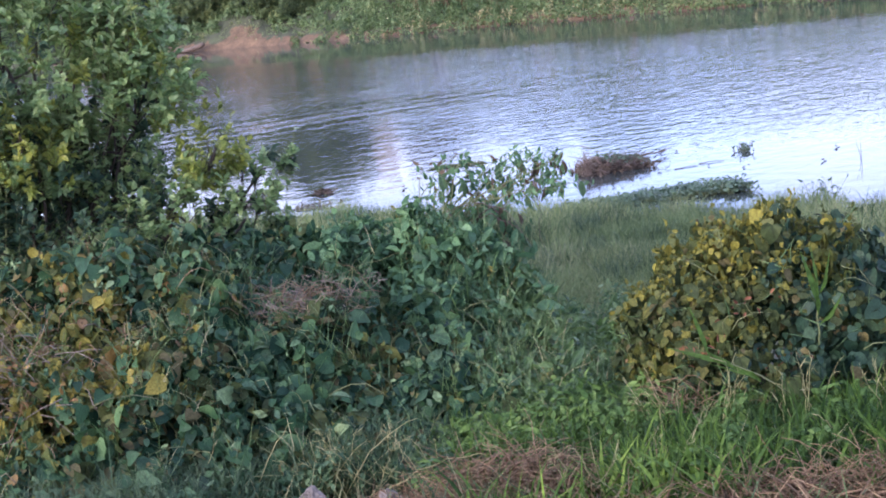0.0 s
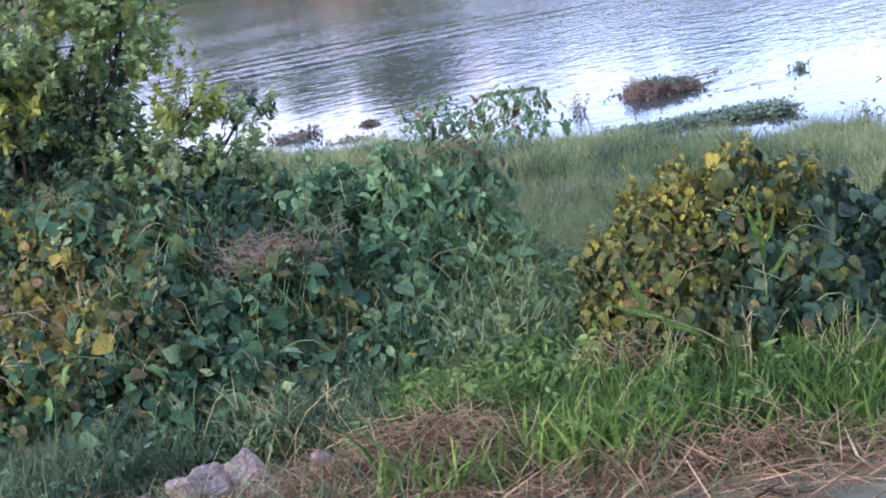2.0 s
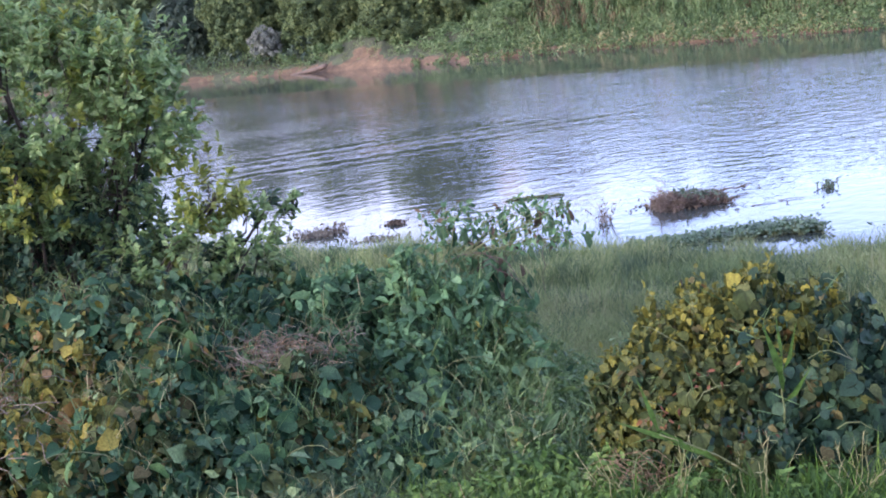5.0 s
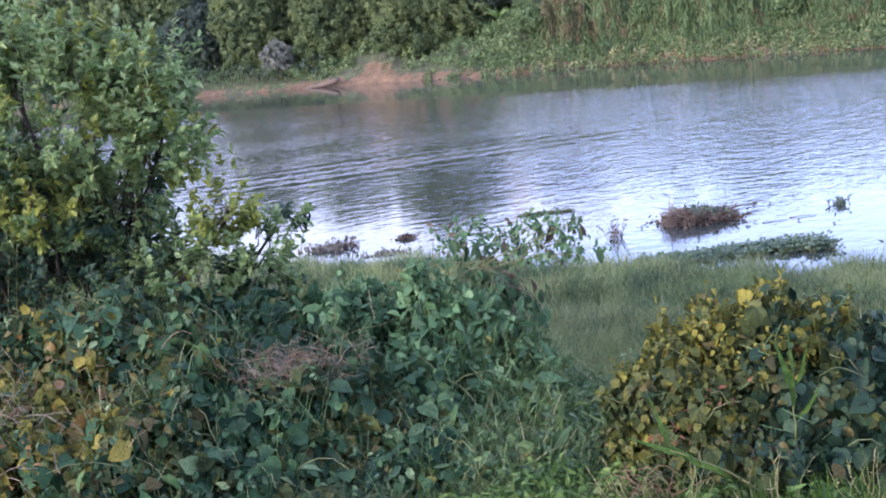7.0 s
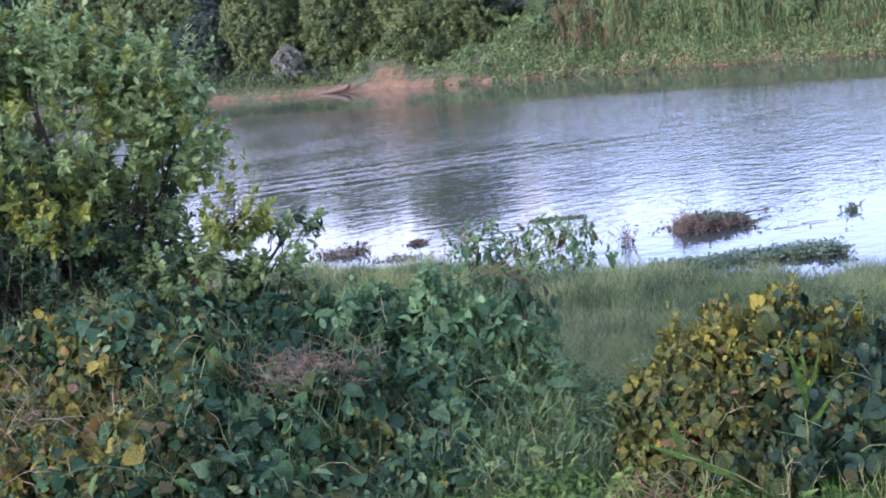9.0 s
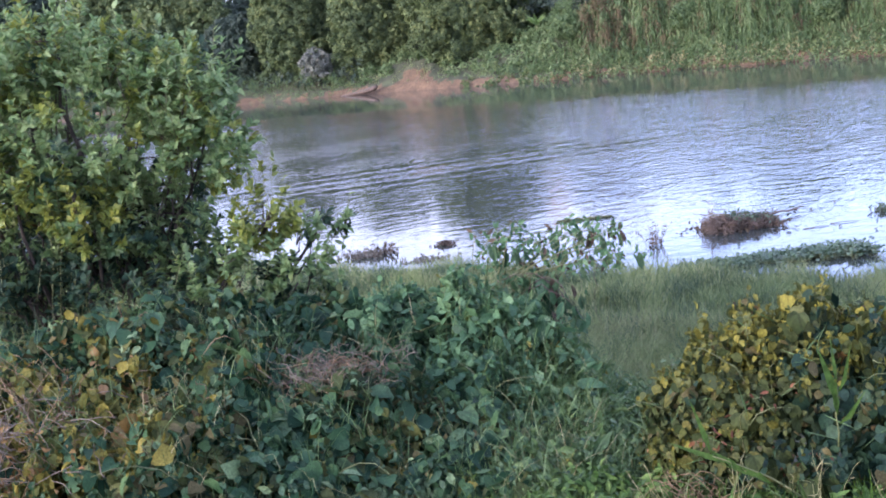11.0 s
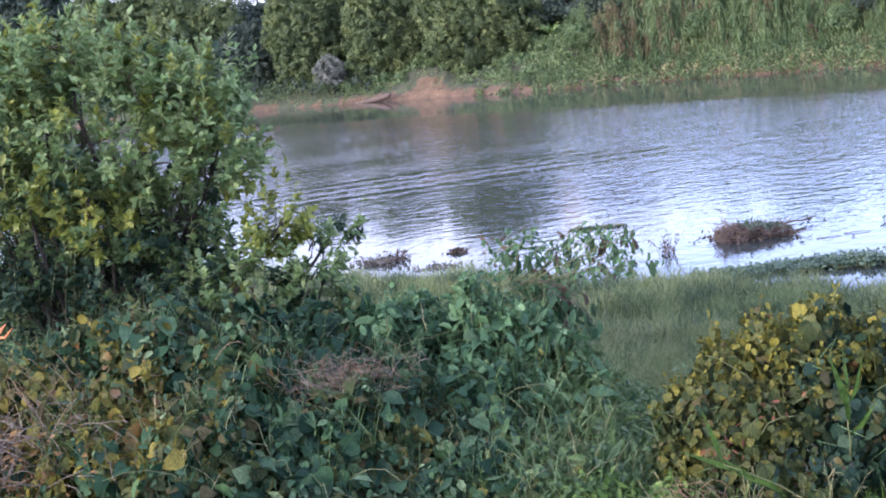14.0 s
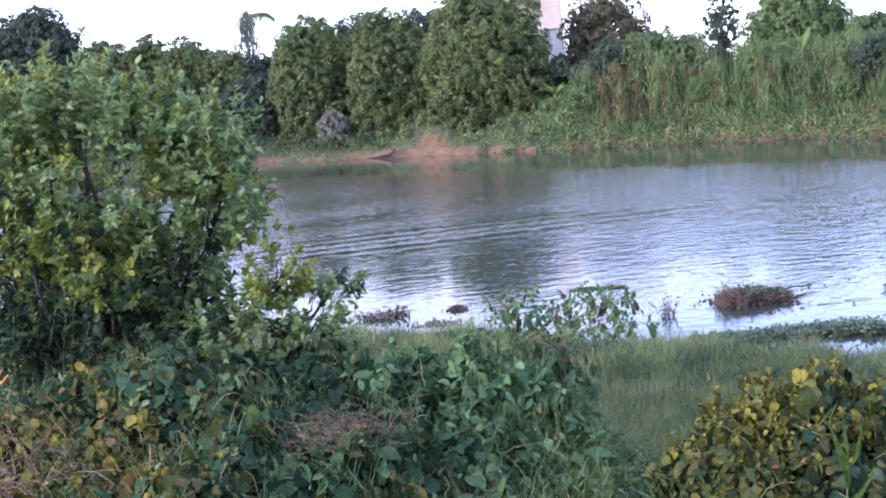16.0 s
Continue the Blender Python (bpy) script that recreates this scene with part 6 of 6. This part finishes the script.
tb = (9.0, 92.0, gz1(9.0, 92.0))
thicket = thing("draped_thicket", *tb, "tall thicket on the far slope draped with green and dry vines", "thicket")
far_growth("leaves", 125000, (2.6, 32), (0.5, 8.5), thicket_h, 0.135, M_THICK, "green leaves", part_of=thicket, base=tb)
far_growth("dry_vines", 5200, (6.0, 9.5), (2.6, 6.0), lambda x, d: thicket_h(x, d) + 0.06, 0.50, M_DRAPE, "dry brown hanging vines", LANCE, 2.0, thicket, tb)
far_growth("dry_reeds", 2600, (10.5, 13.5), (2.4, 6.0), lambda x, d: thicket_h(x, d) + 0.05, 0.50, M_DRAPE, "dry brown hanging reeds", LANCE, 2.0, thicket, tb)
far_growth("dry_reeds", 3000, (16.5, 26), (2.0, 6.5), lambda x, d: thicket_h(x, d) + 0.03, 0.55, M_DRAPE, "dry brown hanging reeds", LANCE, 2.0, thicket, tb)
far_growth("hanging_vines", 16000, (5.5, 30), (1.8, 6.5), lambda x, d: thicket_h(x, d) + 0.05, 0.55, M_THICK, "long hanging green vines", LANCE, 2.0, thicket, tb)

# curtains of vine that hang down the face
CP, CD, CN, DP, DD, DN = [], [], [], [], [], []
for i in range(300):
    wx = rng.uniform(5.2, 27)
    wd = rng.uniform(2.4, 5.6)
    top = float(thicket_h(np.array([wx]), np.array([wd]))[0])
    wy = float(shore_far(np.array([wx]))[0]) + wd
    z1_ = gz1(wx, wy) + top + 0.15
    L = rng.uniform(0.9, 2.6)
    dry = (6.4 < wx < 8.6 and rng.uniform() < 0.6) or rng.uniform() < 0.2
    for k in range(int(L * 34)):
        u = rng.uniform(0, 1)
        q = (wx + rng.normal(0, 0.13 + 0.10 * u), wy - 0.25 - 0.5 * u * L * 0.35 + rng.normal(0, 0.1), z1_ - u * L)
        (DP if dry else CP).append(q)
        (DD if dry else CD).append((rng.normal(0, 0.2), rng.normal(-0.1, 0.2), -1))
        (DN if dry else CN).append((rng.normal(0, 0.5), -1, 0.4 + rng.normal(0, 0.3)))
part("vine_curtain", leaves("vine_curtain", LANCE, rel(CP, tb), CD, CN, rng.uniform(0.25, 0.55, len(CP)), M_THICK, 0.6), thicket, "hanging green vine curtains")
part("dry_curtain", leaves("dry_curtain", LANCE, rel(DP, tb), DD, DN, rng.uniform(0.3, 0.6, len(DP)), M_DRAPE, 0.45), thicket, "hanging dry brown vine curtains")

# tall reeds that stand out of the thicket
P = []
xr_ = rng.uniform(8.5, 30, 2600)
yr_ = shore_far(xr_) + rng.uniform(2.5, 7.0, 2600)
zr_ = ground_z(xr_, yr_) + thicket_h(xr_, yr_ - shore_far(xr_)) - 1.0
reeds = blades("reeds", rel(np.stack([xr_, yr_, zr_], 1), tb), rng.uniform(1.0, 2.1, 2600), rng.uniform(0.04, 0.08, 2600), rng.uniform(0.05, 0.4, 2600), M_THICK, 3)
part("reeds", reeds, thicket, "tall green reeds")

# low growth along the far waterline
sb = (0.0, 95.0, 1.0)
weeds_far = thing("far_bank_weeds", *sb, "low yellow-green weeds along the far waterline", "weeds", kind="stuff")
low = lambda x, d: np.clip(0.16 + 0.30 * fnoise(x, d, 0.8, 1.0) + 0.25 * np.clip((x - 1.5) / 3, -0.6, 1), 0, 1.2)
far_growth("weeds", 36000, (-1.8, 32), (-0.7, 3.2), low, 0.17, M_THICK, "", part_of=weeds_far, base=sb, hang=0.1)
far_growth("dry_weeds", 9000, (-1.8, 32), (-0.7, 2.4), lambda x, d: low(x, d) * np.clip(0.7 + fnoise(x, d, 1.5, 3.0), 0, 1.1), 0.17, M_GRASS, "", part_of=weeds_far, base=sb, hang=0.1)
lowl_ = lambda x, d: np.clip(0.25 + 0.5 * np.clip(d - 0.6, 0, 1.2) + 0.35 * fnoise(x, d, 0.9, 6.0), 0, 1.6) * np.clip((-8.8 - x) / 2.5, 0, 1)
far_growth("reeds", 20000, (-44, -8), (-0.3, 5.5), lowl_, 0.34, M_THICK, "", LANCE, -0.9, weeds_far, sb)
far_growth("bushes", 14000, (-44, -9.5), (1.6, 9), lambda x, d: np.clip(0.9 + 0.6 * fnoise(x, d, 1.2, 3.0), 0, 2.4), 0.30, M_MANGO2, "", part_of=weeds_far, base=sb)
far_growth("scrub", 16000, (-12, 4.5), (1.6, 8), lambda x, d: np.clip(0.30 * np.clip(d - 1.2, 0, 1.5) - 0.9 * np.exp(-((x + 5.2) / 2.0) ** 2) * (d < 4.2) + 0.5 * fnoise(x, d, 0.9, 5.0), 0, 1.6), 0.22, M_THICK, "", part_of=weeds_far, base=sb)
far_growth("dry_weeds", 7000, (5.5, 32), (-0.2, 1.5), lambda x, d: np.clip(0.30 + 0.30 * fnoise(x, d, 0.7, 4.0), 0, 0.7), 0.16, M_SEED, "", part_of=weeds_far, base=sb, hang=0.1)
far_growth("tufts", 7000, (-13, 2.0), (0.6, 3.4), lambda x, d: np.clip(0.45 * fnoise(x, d, 0.7, 9.0) - 0.12, 0, 0.8), 0.24, M_GRASS, "", LANCE, -0.8, weeds_far, sb)

far_growth("shaded_scrub", 12000, (-24, 6), (8.5, 15), lambda x, d: np.clip(2.3 + 0.8 * fnoise(x, d, 1.4, 2.0), 0, 4), 0.30, M_MANGO2, "", part_of=weeds_far, base=sb)

# bushes that stand up out of the thicket
for bx_, bd_, bh_, bw_, bm_ in [(7.4, 6.2, 6.9, 3.0, M_MANGO2), (9.6, 6.6, 7.1, 3.4, M_THICK), (11.8, 6.4, 6.8, 3.0, M_THICK), (13.6, 6.0, 5.7, 2.4, M_MANGO2),
                                (16.2, 5.5, 5.6, 3.0, M_THICK), (21.5, 5.0, 5.6, 3.2, M_MANGO2), (12.6, 3.6, 4.0, 2.0, M_THICK), (5.6, 4.0, 4.0, 2.4, M_THICK), (19.6, 3.2, 3.4, 2.0, M_THICK)]:
    by_ = float(shore_far(np.array([bx_]))[0]) + bd_
    far_tree("far_bush", bx_, by_, max(gz1(bx_, by_) + 0.5, bh_ - 3.0), bh_, bw_, bm_, "leafy bush growing out of the far thicket", 40, 55, 0.24, 0.9, "bushes in the thicket")

# the old log at the waterline
log = thing("old_log", -9.5, 98.9, 0.05, "dark old log lying half in the water at the far bank", "log")
part("log_body", tubes("log_body", [[(-1.9, 0.2, -0.08, 0.07), (-0.8, 0.1, 0.02, 0.12), (0.6, 0, 0.16, 0.16), (1.6, -0.1, 0.34, 0.20), (1.95, -0.1, 0.46, 0.12)]], M_WET, 9), log)
log.rotation_euler = (0, 0, radians(-37))


# building behind the trees
def building(x, y, w, dpt, z0, z1, label):
    g = gz1(x, y)
    t = thing("far_building", x, y, g, label, "building")

    def box(name, x0, x1, y0, y1, za, zb, mat, lab=""):
        bm = bmesh.new()
        bmesh.ops.create_cube(bm, size=1.0)
        for v in bm.verts:
            v.co = Vector(((x0 + x1) / 2 + v.co.x * (x1 - x0), (y0 + y1) / 2 + v.co.y * (y1 - y0), (za + zb) / 2 + v.co.z * (zb - za)))
        bmesh.ops.bevel(bm, geom=list(bm.edges), offset=0.02, segments=1, affect="EDGES")
        me = bpy.data.meshes.new(name)
        bm.to_mesh(me)
        bm.free()
        me.materials.append(mat)
        return part(name, me, t, lab)
    box("wall", -w / 2, w / 2, 0, dpt, -0.3, z1 - g, M_WALL, "pale weathered wall")
    box("roof", -w / 2 - 0.4, w / 2 + 0.4, -0.5, dpt + 0.4, z1 - g + 0.01, z1 - g + 0.22, M_TILE, "reddish roof edge")
    return t, box, g


bt, bbox, bg = building(2.6, 117.0, 5.4, 6.0, 0, 12.6, "pale weathered building behind the orchard trees")
for k in range(9):
    bbox("sheet_panel", 0.72 + k * 0.22, 0.93 + k * 0.22, -0.12 - 0.02 * (k % 2), -0.06, -0.2, 8.9 - bg, M_SHEET, "grey corrugated sheet")
bbox("ledge", -2.8, 2.8, -0.35, -0.02, 8.95 - bg, 9.1 - bg, M_WALL, "ledge")
building(-41.0, 136.0, 5.0, 5.0, 0, 10.6, "small pale house with a reddish roof behind trees")

pole = thing("lamp_pole", 11.1, 106, gz1(11.1, 106), "pale pole standing behind the trees", "pole")
part("shaft", tubes("shaft", [[(0, 0, -0.1, 0.09), (0, 0, 4, 0.08), (0, 0, 9.0, 0.06)]], M_POLE, 8), pole)

# far woods behind, and hazy hills
P, D, N = [], [], []
for i in range(90):
    wx = rng.uniform(-230, 190)
    wy = np.interp(wx, FAR_X, FAR_Y) + rng.uniform(48, 110)
    h = rng.uniform(3.5, 6.5)
    a, b, c, _ = lump_crown((wx, wy), rng.uniform(3, 6), 3.5, 3.0, 3.2 + h, 7, 10, 0.9)
    P.append(a), D.append(b), N.append(c)
P, D, N = map(np.concatenate, (P, D, N))
woods = new("far_woods", leaves("far_woods", CARD, P, D, N, rng.uniform(0.7, 1.5, len(P)), M_MANGO2))
tagged(woods, "hazy belt of far trees behind the river", "trees", kind="stuff")

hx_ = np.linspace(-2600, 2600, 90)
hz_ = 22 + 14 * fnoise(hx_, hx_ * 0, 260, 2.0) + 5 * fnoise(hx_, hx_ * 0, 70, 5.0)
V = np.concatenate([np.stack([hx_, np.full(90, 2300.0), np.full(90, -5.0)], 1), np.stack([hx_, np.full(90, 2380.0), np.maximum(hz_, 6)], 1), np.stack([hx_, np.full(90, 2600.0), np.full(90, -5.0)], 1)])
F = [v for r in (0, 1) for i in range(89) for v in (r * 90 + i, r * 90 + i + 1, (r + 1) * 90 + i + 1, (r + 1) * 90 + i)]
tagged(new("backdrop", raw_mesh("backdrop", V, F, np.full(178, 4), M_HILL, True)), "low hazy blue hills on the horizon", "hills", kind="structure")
